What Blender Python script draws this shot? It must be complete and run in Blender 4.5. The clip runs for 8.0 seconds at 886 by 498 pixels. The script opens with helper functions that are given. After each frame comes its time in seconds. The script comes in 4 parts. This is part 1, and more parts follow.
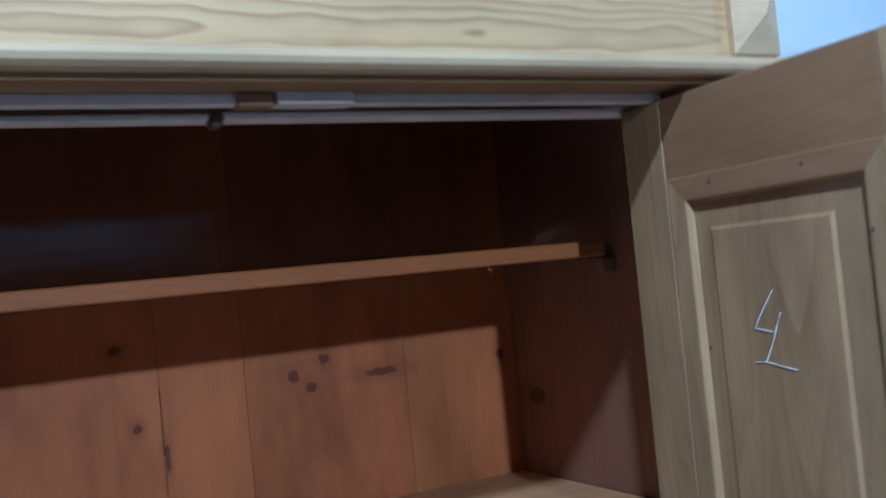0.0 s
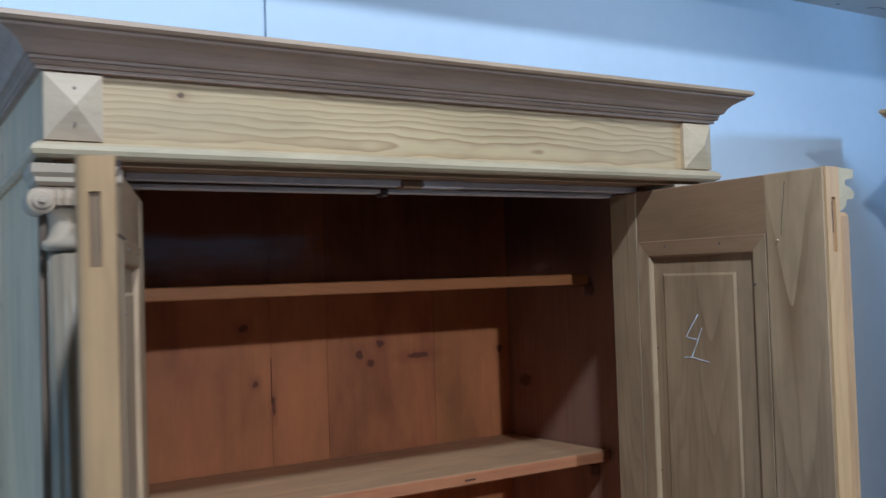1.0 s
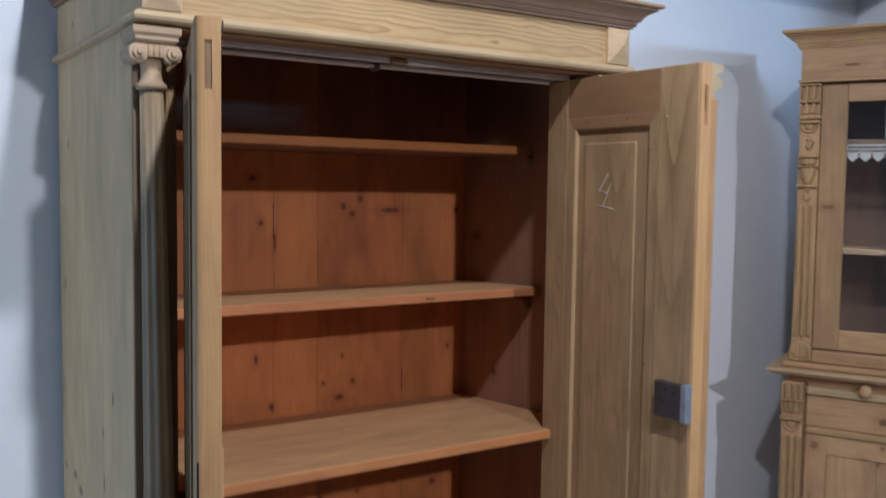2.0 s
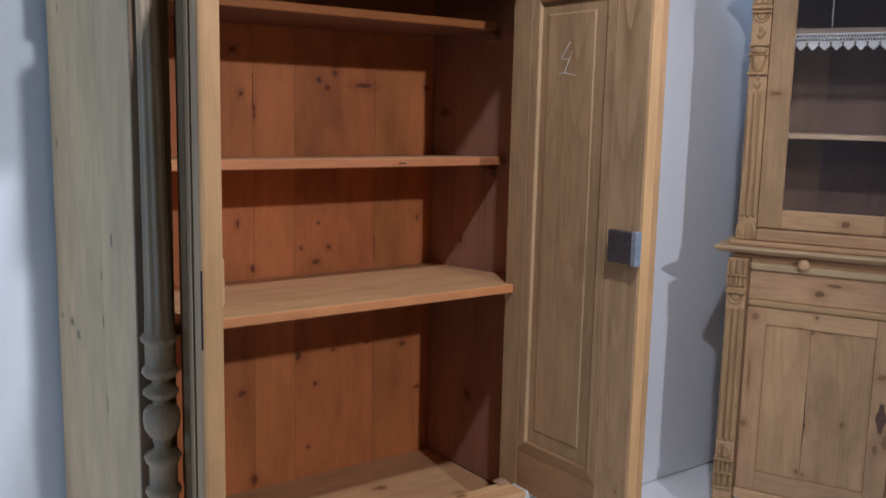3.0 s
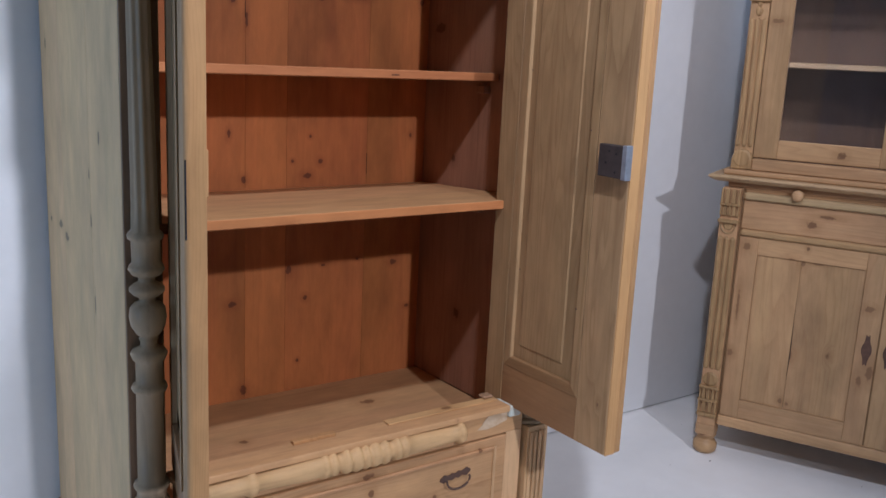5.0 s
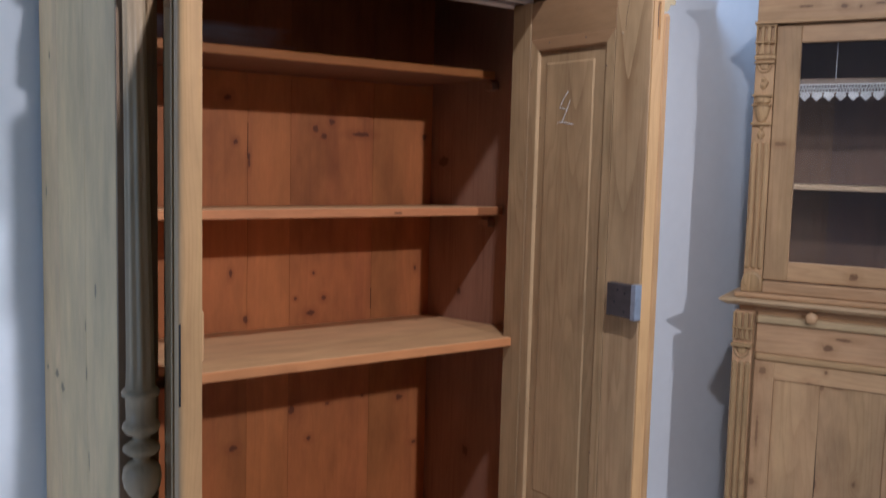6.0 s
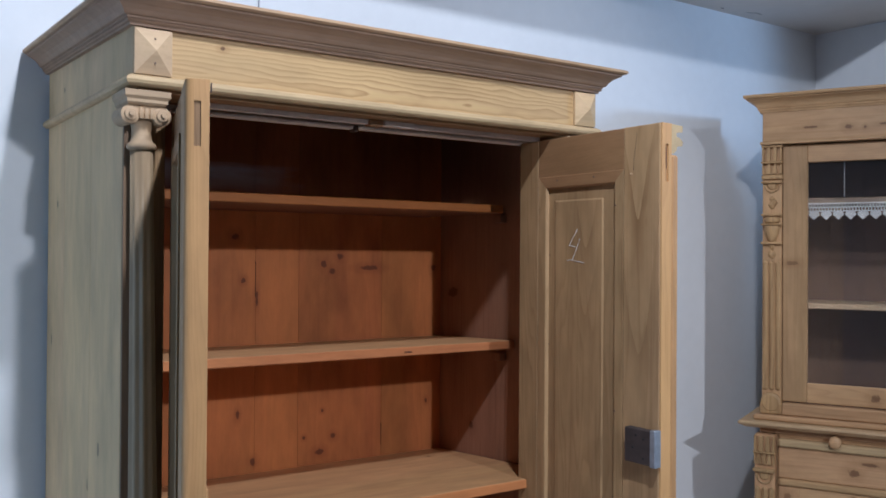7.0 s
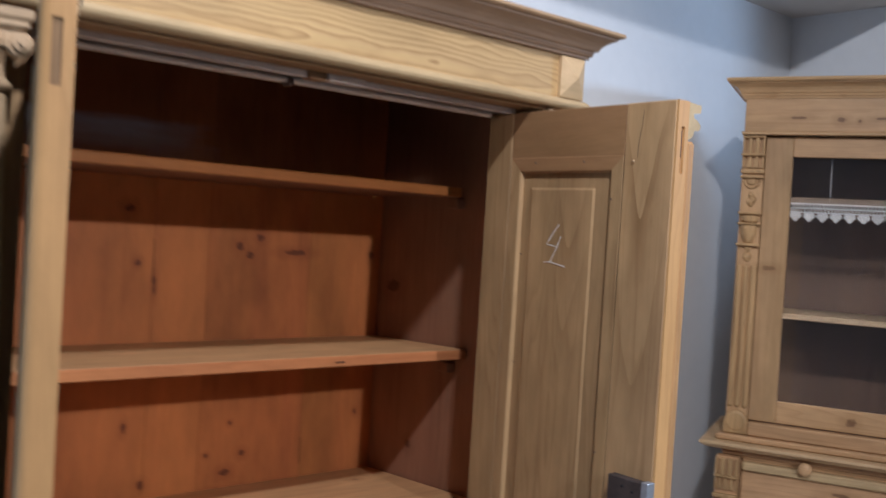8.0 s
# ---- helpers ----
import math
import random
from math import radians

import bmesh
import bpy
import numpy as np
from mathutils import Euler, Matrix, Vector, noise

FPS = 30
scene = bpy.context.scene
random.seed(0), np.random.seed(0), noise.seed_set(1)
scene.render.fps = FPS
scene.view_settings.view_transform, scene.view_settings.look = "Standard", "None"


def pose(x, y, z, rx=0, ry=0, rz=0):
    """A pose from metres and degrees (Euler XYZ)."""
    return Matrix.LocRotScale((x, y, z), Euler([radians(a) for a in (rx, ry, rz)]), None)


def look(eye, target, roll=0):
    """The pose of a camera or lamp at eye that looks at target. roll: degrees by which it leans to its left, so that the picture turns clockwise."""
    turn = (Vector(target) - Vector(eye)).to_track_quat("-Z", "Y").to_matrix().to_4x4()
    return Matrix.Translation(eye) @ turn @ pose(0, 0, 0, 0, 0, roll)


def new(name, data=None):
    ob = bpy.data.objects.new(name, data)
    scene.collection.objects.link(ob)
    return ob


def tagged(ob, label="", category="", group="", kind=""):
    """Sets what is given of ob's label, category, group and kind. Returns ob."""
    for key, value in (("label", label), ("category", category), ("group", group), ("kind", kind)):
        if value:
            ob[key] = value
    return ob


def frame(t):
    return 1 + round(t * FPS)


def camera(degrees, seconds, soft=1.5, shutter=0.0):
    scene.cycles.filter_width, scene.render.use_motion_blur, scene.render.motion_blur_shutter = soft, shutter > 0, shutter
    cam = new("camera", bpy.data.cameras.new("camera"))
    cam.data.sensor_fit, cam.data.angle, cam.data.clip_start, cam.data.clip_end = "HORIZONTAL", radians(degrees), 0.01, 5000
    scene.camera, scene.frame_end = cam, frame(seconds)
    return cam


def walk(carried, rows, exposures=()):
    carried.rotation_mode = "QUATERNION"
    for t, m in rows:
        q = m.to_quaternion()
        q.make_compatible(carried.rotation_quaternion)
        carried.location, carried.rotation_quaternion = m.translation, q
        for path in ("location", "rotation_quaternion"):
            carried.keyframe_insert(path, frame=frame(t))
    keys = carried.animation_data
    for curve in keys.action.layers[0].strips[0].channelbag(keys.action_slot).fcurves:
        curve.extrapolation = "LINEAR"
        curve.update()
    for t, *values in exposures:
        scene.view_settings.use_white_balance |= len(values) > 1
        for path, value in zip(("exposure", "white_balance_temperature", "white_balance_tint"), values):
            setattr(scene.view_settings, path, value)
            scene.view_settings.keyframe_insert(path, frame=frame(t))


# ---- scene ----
cam = camera(52.0, 8.0, soft=1.45, shutter=0.4)
PATH = [
    (0, (0.296, -0.699, 1.619), (1.167, 1.101, 1.676), -5.6),
    (0.5, (0.1, -0.911, 1.663), (1.045, 0.852, 1.709), -1.3),
    (1, (-0.133, -1.096, 1.648), (0.885, 0.625, 1.708), -1.8),
    (1.5, (-0.312, -1.275, 1.618), (0.755, 0.416, 1.574), -0.5),
    (2, (-0.395, -1.459, 1.54), (0.706, 0.205, 1.408), 0.8),
    (2.2, (-0.438, -1.515, 1.493), (0.699, 0.123, 1.338), 0.5),
    (3.3, (-0.501, -1.591, 1.405), (0.659, 0.002, 1.059), 1.8),
    (3.5, (-0.499, -1.601, 1.393), (0.656, -0.009, 1.028), 2.3),
    (4, (-0.499, -1.61, 1.353), (0.659, -0.036, 0.929), 3.1),
    (4.2, (-0.501, -1.611, 1.342), (0.655, -0.042, 0.892), 3.2),
    (5.3, (-0.47, -1.592, 1.356), (0.682, -0.001, 0.981), 2.4),
    (5.5, (-0.459, -1.581, 1.374), (0.692, 0.022, 1.047), 2.2),
    (6, (-0.447, -1.559, 1.416), (0.704, 0.065, 1.224), 1.5),
    (6.5, (-0.441, -1.536, 1.487), (0.717, 0.093, 1.428), 1.1),
    (7, (-0.43, -1.527, 1.515), (0.708, 0.118, 1.531), 0.4),
    (7.3, (-0.418, -1.496, 1.535), (0.697, 0.164, 1.585), 0.1),
    (7.5, (-0.377, -1.438, 1.55), (0.733, 0.225, 1.611), 0.0),
    (8, (-0.252, -1.176, 1.555), (1.029, 0.359, 1.512), 3.5),
]
EXPOSURES = [(0.0, -0.46, 4000, -1), (0.5, -0.64, 4100, 8), (1.0, -0.7, 4350, 1), (1.5, -0.8, 4800, 6), (2.1, -0.6, 5300, 11), (3.5, -0.42, 5350, 14), (4.0, -0.36, 5400, 14), (5.5, -0.38, 5400, 16), (6.5, -0.46, 5150, 11), (7.0, -0.56, 5250, 10), (7.5, -0.5, 5750, 10), (8.0, -0.45, 5650, 12)]
walk(cam, [(t, look(eye, target, roll)) for t, eye, target, roll in PATH], EXPOSURES)

# ---- light ----
world = bpy.data.worlds.new("sky")
scene.world = world
world.use_nodes = True
wn = world.node_tree
sky = wn.nodes.new("ShaderNodeTexSky")
sky.sky_type = "NISHITA"
sky.sun_disc = False
sky.sun_elevation, sky.sun_rotation = radians(23.5), radians(180)
wn.links.new(sky.outputs[0], wn.nodes["Background"].inputs[0])
wn.nodes["Background"].inputs[1].default_value = 0.01


def spot_lamp(name, power, colour, place, target, cone, radius):
    d = bpy.data.lights.new(name, "SPOT")
    d.energy, d.color, d.shadow_soft_size = power, colour, radius
    d.spot_size, d.spot_blend = radians(cone), 0.5
    o = new(name, d)
    o.matrix_world = look(place, target)
    return o


# shop spotlights: one far down the hall, one high over the wardrobe, one cool one by the side wall
spot_lamp("hall_spotlight", 440, (1.0, 0.93, 0.86), (0.19, -4.25, 2.90), (0.65, 0.3, 1.05), 46, 0.06)
spot_lamp("high_spotlight", 174, (1.0, 0.96, 0.92), (0.12, -1.25, 3.06), (1.35, 0.3, 0.8), 112, 0.05)
spot_lamp("cool_spotlight", 64, (0.58, 0.77, 1.0), (2.99, -1.02, 2.15), (1.2, 0.67, 2.02), 84, 0.09)

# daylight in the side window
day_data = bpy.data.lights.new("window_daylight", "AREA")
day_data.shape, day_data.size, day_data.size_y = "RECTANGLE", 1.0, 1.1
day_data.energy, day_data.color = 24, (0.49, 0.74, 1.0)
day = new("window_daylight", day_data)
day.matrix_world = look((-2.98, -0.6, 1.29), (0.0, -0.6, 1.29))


# ---- materials ----
def mat(name):
    m = bpy.data.materials.new(name)
    m.use_nodes = True
    return m, m.node_tree, m.node_tree.nodes["Principled BSDF"]


def nd(nt, node, **kw):
    n = nt.nodes.new("ShaderNode" + node)
    for k, v in kw.items():
        if k == "op":
            n.operation = v
        elif k == "kind":
            n.data_type = v
        elif k == "blend":
            n.blend_type = v
    return n


def mth(nt, op, a, b=None, c=None, clamp=False):
    n = nd(nt, "Math", op=op)
    n.use_clamp = clamp
    for i, v in enumerate((a, b, c)):
        if v is None:
            continue
        if isinstance(v, (int, float)):
            n.inputs[i].default_value = v
        else:
            nt.links.new(v, n.inputs[i])
    return n.outputs[0]


def ramp(nt, fac, stops):
    n = nt.nodes.new("ShaderNodeValToRGB")
    el = n.color_ramp.elements
    while len(el) < len(stops):
        el.new(0.5)
    for e, (p, c) in zip(el, stops):
        e.position = p
        e.color = (*c, 1) if len(c) == 3 else c
    nt.links.new(fac, n.inputs[0])
    return n.outputs[0]


def mix(nt, fac, a, b, blend="MIX"):
    n = nd(nt, "Mix", kind="RGBA", blend=blend)
    for sock, v in ((n.inputs[0], fac), (n.inputs[6], a), (n.inputs[7], b)):
        if isinstance(v, (int, float)):
            sock.default_value = v
        elif isinstance(v, tuple):
            sock.default_value = (*v, 1)
        else:
            nt.links.new(v, sock)
    return n.outputs[2]


def noise_tex(nt, vec, scale, detail=4.0, rough=0.55, dist=0.0):
    n = nd(nt, "TexNoise")
    n.inputs["Scale"].default_value = scale
    n.inputs["Detail"].default_value = detail
    n.inputs["Roughness"].default_value = rough
    n.inputs["Distortion"].default_value = dist
    nt.links.new(vec, n.inputs["Vector"])
    return n.outputs[0]


def mapped(nt, vec, loc=(0, 0, 0), scale=(1, 1, 1), rot=(0, 0, 0)):
    n = nd(nt, "Mapping")
    n.inputs["Location"].default_value = loc
    n.inputs["Scale"].default_value = scale
    n.inputs["Rotation"].default_value = rot
    nt.links.new(vec, n.inputs["Vector"])
    return n.outputs[0]


def pine(name, grain, light, dark, stain, ring=26.0, contrast=0.55, rough=0.55, knots=(), knot_colour=(0.07, 0.024, 0.010),
         dirt=0.35, knot_axes="xz", spread=0.5, scatter=0.0, smoke=0.4, sway=0.42, lines=0.35, mottle=0.32, figure=None, vary=0.2, sharp=2.6, patch=0.22, knot_power=0.72, heart=None, lit_patch=None):
    """Pine boards: growth rings along the grain axis, fibres, resin lines, mottling, stains, small knots all over and larger ones at given places."""
    m, nt, bsdf = mat(name)
    tc = nd(nt, "TexCoord")
    info = nd(nt, "ObjectInfo")
    shift = nd(nt, "CombineXYZ")
    for i, k in enumerate((3.1, 5.3, 7.7)):
        nt.links.new(mth(nt, "MULTIPLY", info.outputs["Random"], k), shift.inputs[i])
    add = nd(nt, "VectorMath", op="ADD")
    nt.links.new(tc.outputs["Object"], add.inputs[0])
    nt.links.new(shift.outputs[0], add.inputs[1])
    p = add.outputs[0]
    axis = "xyz".index(grain)

    def along(k):
        s = [1.0, 1.0, 1.0]
        s[axis] = k
        return mapped(nt, p, scale=s)

    ps, pf = along(0.10), along(0.018)
    bend = noise_tex(nt, ps, 5.5, 3.0, 0.5)
    wob = noise_tex(nt, ps, 26.0, 2.0, 0.5)
    so = nd(nt, "SeparateXYZ")
    nt.links.new(tc.outputs["Object"], so.inputs[0])
    sp = nd(nt, "SeparateXYZ")
    nt.links.new(p, sp.inputs[0])
    # small scattered knots, seen on the face that knot_axes names
    spot = ring_of = None
    if scatter:
        flat = nd(nt, "CombineXYZ")
        for i, a in enumerate(knot_axes):
            nt.links.new(mth(nt, "MULTIPLY", sp.outputs["xyz".index(a)], 0.55 if a == grain else 1.0), flat.inputs[i])
        vor = nd(nt, "TexVoronoi")
        vor.voronoi_dimensions = "2D"
        vor.inputs["Scale"].default_value = 8.0
        nt.links.new(flat.outputs[0], vor.inputs["Vector"])
        pick = nd(nt, "SeparateColor")
        nt.links.new(vor.outputs["Color"], pick.inputs[0])
        size = mth(nt, "MULTIPLY", mth(nt, "SUBTRACT", pick.outputs[0], 1.0 - scatter), 0.085 / scatter)
        rag = mth(nt, "ADD", vor.outputs["Distance"], mth(nt, "MULTIPLY", mth(nt, "SUBTRACT", noise_tex(nt, p, 70.0, 2.0), 0.5), 0.05))
        spot = mth(nt, "MULTIPLY", mth(nt, "SUBTRACT", size, rag), 22.0, clamp=True)
        ring_of = mth(nt, "MULTIPLY", mth(nt, "SUBTRACT", mth(nt, "MULTIPLY", size, 3.4), rag), 5.0, clamp=True)
    # distance from a slanted heart line gives the rings
    sep = nd(nt, "SeparateXYZ")
    nt.links.new(ps, sep.inputs[0])
    others = [i for i in range(3) if i != axis]
    u, v, w = sep.outputs[others[0]], sep.outputs[others[1]], sep.outputs[axis]
    r2 = mth(nt, "ADD", mth(nt, "POWER", mth(nt, "ADD", u, 0.23), 2.0), mth(nt, "POWER", mth(nt, "ADD", v, mth(nt, "MULTIPLY", w, 0.35)), 2.0))
    r = mth(nt, "SQRT", r2)
    phase = mth(nt, "ADD", mth(nt, "MULTIPLY", r, ring), mth(nt, "ADD", mth(nt, "MULTIPLY", bend, ring * sway), mth(nt, "MULTIPLY", wob, 0.9)))
    if heart:
        # long ovals round a heart that lies in the face of the board: (x, z, flattening)
        hx = mth(nt, "MULTIPLY", mth(nt, "SUBTRACT", so.outputs[0], heart[0]), heart[2])
        hz = mth(nt, "SUBTRACT", so.outputs[2], heart[1])
        oval = mth(nt, "SQRT", mth(nt, "ADD", mth(nt, "MULTIPLY", hx, hx), mth(nt, "MULTIPLY", hz, hz)))
        zig = mth(nt, "SUBTRACT", noise_tex(nt, along(0.34), 24.0, 2.0, 0.5), 0.5)
        broad_bend = mth(nt, "SUBTRACT", noise_tex(nt, along(0.16), 9.0, 1.0, 0.4), 0.5)
        phase = mth(nt, "ADD", mth(nt, "MULTIPLY", oval, ring), mth(nt, "ADD", mth(nt, "MULTIPLY", zig, 2.6), mth(nt, "MULTIPLY", broad_bend, 1.0)))
    if ring_of is not None:
        phase = mth(nt, "ADD", phase, mth(nt, "MULTIPLY", ring_of, 2.2))
    saw = mth(nt, "FRACT", phase)
    late = mth(nt, "POWER", saw, sharp)
    late = mth(nt, "MULTIPLY", late, mth(nt, "SMOOTH_MIN", mth(nt, "MULTIPLY", mth(nt, "SUBTRACT", 1.0, saw), 9.0), 1.0, 0.2))
    # the rings show strongly in some stretches and fade in others
    late = mth(nt, "MULTIPLY", late, mth(nt, "MULTIPLY", mth(nt, "SUBTRACT", noise_tex(nt, along(0.25), 7.0, 2.0), 0.18), 2.0, clamp=True))
    fib = noise_tex(nt, pf, 260.0, 3.0, 0.7)
    blotch = noise_tex(nt, ps, 3.2, 4.0, 0.6)
    fac = mth(nt, "ADD", mth(nt, "MULTIPLY", late, contrast), mth(nt, "MULTIPLY", mth(nt, "SUBTRACT", fib, 0.5), spread), clamp=True)
    col = mix(nt, fac, light, dark)
    tone = mth(nt, "MULTIPLY", mth(nt, "SUBTRACT", blotch, 0.42), 2.4, clamp=True)
    col = mix(nt, mth(nt, "MULTIPLY", tone, dirt, clamp=True), col, stain)
    if figure:
        # flame figure: rounded chevrons one above the other on a centre line (centre, width, spacing, strength)
        fu, fw, gap, power = figure
        side = mth(nt, "ADD", mth(nt, "SUBTRACT", so.outputs[0], fu), mth(nt, "MULTIPLY", mth(nt, "SUBTRACT", noise_tex(nt, along(0.2), 7.0, 2.0), 0.5), 0.03))
        away = mth(nt, "SQRT", mth(nt, "ADD", mth(nt, "MULTIPLY", side, side), 0.00006))
        climb = mth(nt, "SUBTRACT", so.outputs[2], mth(nt, "MULTIPLY", away, 4.5))
        wave = mth(nt, "FRACT", mth(nt, "ADD", mth(nt, "MULTIPLY", climb, 1.0 / gap), mth(nt, "MULTIPLY", noise_tex(nt, along(0.3), 8.0, 2.0), 1.0)))
        wave = mth(nt, "POWER", wave, 1.8)
        near = mth(nt, "SUBTRACT", 1.0, mth(nt, "MULTIPLY", away, 1.0 / fw), clamp=True)
        near = mth(nt, "MULTIPLY", near, mth(nt, "MAXIMUM", mth(nt, "MULTIPLY", mth(nt, "SUBTRACT", so.outputs[2], 1.22), 4.0, clamp=True), 0.2))
        col = mix(nt, mth(nt, "MULTIPLY", mth(nt, "MULTIPLY", wave, near), power, clamp=True), col, dark)
    if scatter:
        col = mix(nt, mth(nt, "MULTIPLY", ring_of, 0.5), col, dark)
        col = mix(nt, mth(nt, "MULTIPLY", spot, 0.75), col, knot_colour)
    # smoky streaks along the grain, thin resin lines, mottling
    streak = mth(nt, "MULTIPLY", mth(nt, "SUBTRACT", noise_tex(nt, ps, 14.0, 3.0, 0.6), 0.50), 3.6, clamp=True)
    col = mix(nt, mth(nt, "MULTIPLY", streak, smoke), col, stain)
    thin = mth(nt, "MULTIPLY", mth(nt, "SUBTRACT", noise_tex(nt, along(0.03), 75.0, 2.0, 0.5), 0.60), 9.0, clamp=True)
    col = mix(nt, mth(nt, "MULTIPLY", thin, lines), col, dark)
    spots = mth(nt, "SUBTRACT", noise_tex(nt, along(0.35), 22.0, 5.0, 0.65), 0.5)
    # each board a little lighter or darker
    value = mth(nt, "ADD", 1.0 - vary / 2, mth(nt, "MULTIPLY", info.outputs["Random"], vary))
    value = mth(nt, "ADD", value, mth(nt, "MULTIPLY", spots, mottle * 2))
    broad = mth(nt, "SUBTRACT", noise_tex(nt, along(0.4), 6.0, 3.0, 0.5, 0.6), 0.5)
    value = mth(nt, "ADD", value, mth(nt, "MULTIPLY", broad, patch * 2))
    hsv = nd(nt, "HueSaturation")
    nt.links.new(value, hsv.inputs["Value"])
    nt.links.new(mth(nt, "ADD", 0.497, mth(nt, "MULTIPLY", mth(nt, "SUBTRACT", blotch, 0.5), 0.03)), hsv.inputs["Hue"])
    nt.links.new(col, hsv.inputs["Color"])
    col = hsv.outputs[0]
    bump_in = mth(nt, "ADD", mth(nt, "MULTIPLY", late, 0.5), mth(nt, "MULTIPLY", fib, 0.35))
    if knots:
        ua, va = so.outputs["xyz".index(knot_axes[0])], so.outputs["xyz".index(knot_axes[1])]
        jig = mth(nt, "MULTIPLY", mth(nt, "SUBTRACT", noise_tex(nt, tc.outputs["Object"], 75.0, 3.0), 0.5), 1.6)
        core = halo = None
        for ku, kv, ru, rv in knots:
            du = mth(nt, "MULTIPLY", mth(nt, "SUBTRACT", ua, ku), 1.0 / ru)
            dv = mth(nt, "MULTIPLY", mth(nt, "SUBTRACT", va, kv), 1.0 / rv)
            d = mth(nt, "ADD", mth(nt, "SQRT", mth(nt, "ADD", mth(nt, "MULTIPLY", du, du), mth(nt, "MULTIPLY", dv, dv))), jig)
            c = mth(nt, "MULTIPLY", mth(nt, "SUBTRACT", 1.0, d), 3.2, clamp=True)
            h = mth(nt, "MULTIPLY", mth(nt, "SUBTRACT", 2.9, d), 0.42, clamp=True)
            core = c if core is None else mth(nt, "MAXIMUM", core, c)
            halo = h if halo is None else mth(nt, "MAXIMUM", halo, h)
        col = mix(nt, mth(nt, "MULTIPLY", halo, 0.5), col, dark)
        col = mix(nt, mth(nt, "MULTIPLY", core, knot_power), col, knot_colour)
    if lit_patch:
        # a pale bluish patch of light painted on the boards: (left, right, low, high, colour)
        sa, sb, sl, sh, tint = lit_patch
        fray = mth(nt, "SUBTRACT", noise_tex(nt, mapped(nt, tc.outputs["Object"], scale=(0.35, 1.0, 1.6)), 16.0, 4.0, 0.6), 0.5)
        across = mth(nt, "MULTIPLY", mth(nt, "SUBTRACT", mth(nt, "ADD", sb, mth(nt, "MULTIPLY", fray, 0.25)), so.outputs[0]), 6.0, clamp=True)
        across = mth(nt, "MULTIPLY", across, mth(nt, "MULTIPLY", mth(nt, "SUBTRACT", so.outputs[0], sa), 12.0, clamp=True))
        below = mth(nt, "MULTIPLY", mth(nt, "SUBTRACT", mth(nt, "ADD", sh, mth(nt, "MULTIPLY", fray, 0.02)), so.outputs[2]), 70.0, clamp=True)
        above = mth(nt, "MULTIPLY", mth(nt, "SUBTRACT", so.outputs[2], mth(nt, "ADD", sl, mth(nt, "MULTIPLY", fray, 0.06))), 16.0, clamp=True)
        uneven = mth(nt, "ADD", 0.45, mth(nt, "MULTIPLY", noise_tex(nt, mapped(nt, tc.outputs["Object"], scale=(0.12, 1.0, 1.0)), 60.0, 2.0, 0.5), 0.7))
        col = mix(nt, mth(nt, "MULTIPLY", mth(nt, "MULTIPLY", across, uneven), mth(nt, "MULTIPLY", below, above), clamp=True), col, tint)
    nt.links.new(col, bsdf.inputs["Base Color"])
    rr = mth(nt, "ADD", rough - 0.08, mth(nt, "MULTIPLY", fib, 0.2))
    nt.links.new(rr, bsdf.inputs["Roughness"])
    bsdf.inputs["Specular IOR Level"].default_value = 0.35
    b = nd(nt, "Bump")
    b.inputs["Strength"].default_value = 0.14
    b.inputs["Distance"].default_value = 0.002
    nt.links.new(bump_in, b.inputs["Height"])
    nt.links.new(b.outputs[0], bsdf.inputs["Normal"])
    return m


def plain(name, colour, rough=0.5, metal=0.0, grain=40.0, amount=0.25, bump=0.1, second=None):
    m, nt, bsdf = mat(name)
    tc = nd(nt, "TexCoord")
    a = noise_tex(nt, tc.outputs["Object"], grain, 5.0, 0.6)
    c = noise_tex(nt, tc.outputs["Object"], grain / 9.0, 3.0, 0.5)
    f = mth(nt, "ADD", mth(nt, "MULTIPLY", a, 0.5), mth(nt, "MULTIPLY", c, 0.5))
    lo = tuple(v * (1 - amount) for v in colour) if second is None else second
    hi = tuple(min(1.0, v * (1 + amount)) for v in colour)
    nt.links.new(ramp(nt, f, [(0.33, lo), (0.67, hi)]), bsdf.inputs["Base Color"])
    bsdf.inputs["Metallic"].default_value = metal
    nt.links.new(mth(nt, "ADD", rough - 0.1, mth(nt, "MULTIPLY", a, 0.2)), bsdf.inputs["Roughness"])
    b = nd(nt, "Bump")
    b.inputs["Strength"].default_value = bump
    b.inputs["Distance"].default_value = 0.003
    nt.links.new(a, b.inputs["Height"])
    nt.links.new(b.outputs[0], bsdf.inputs["Normal"])
    return m


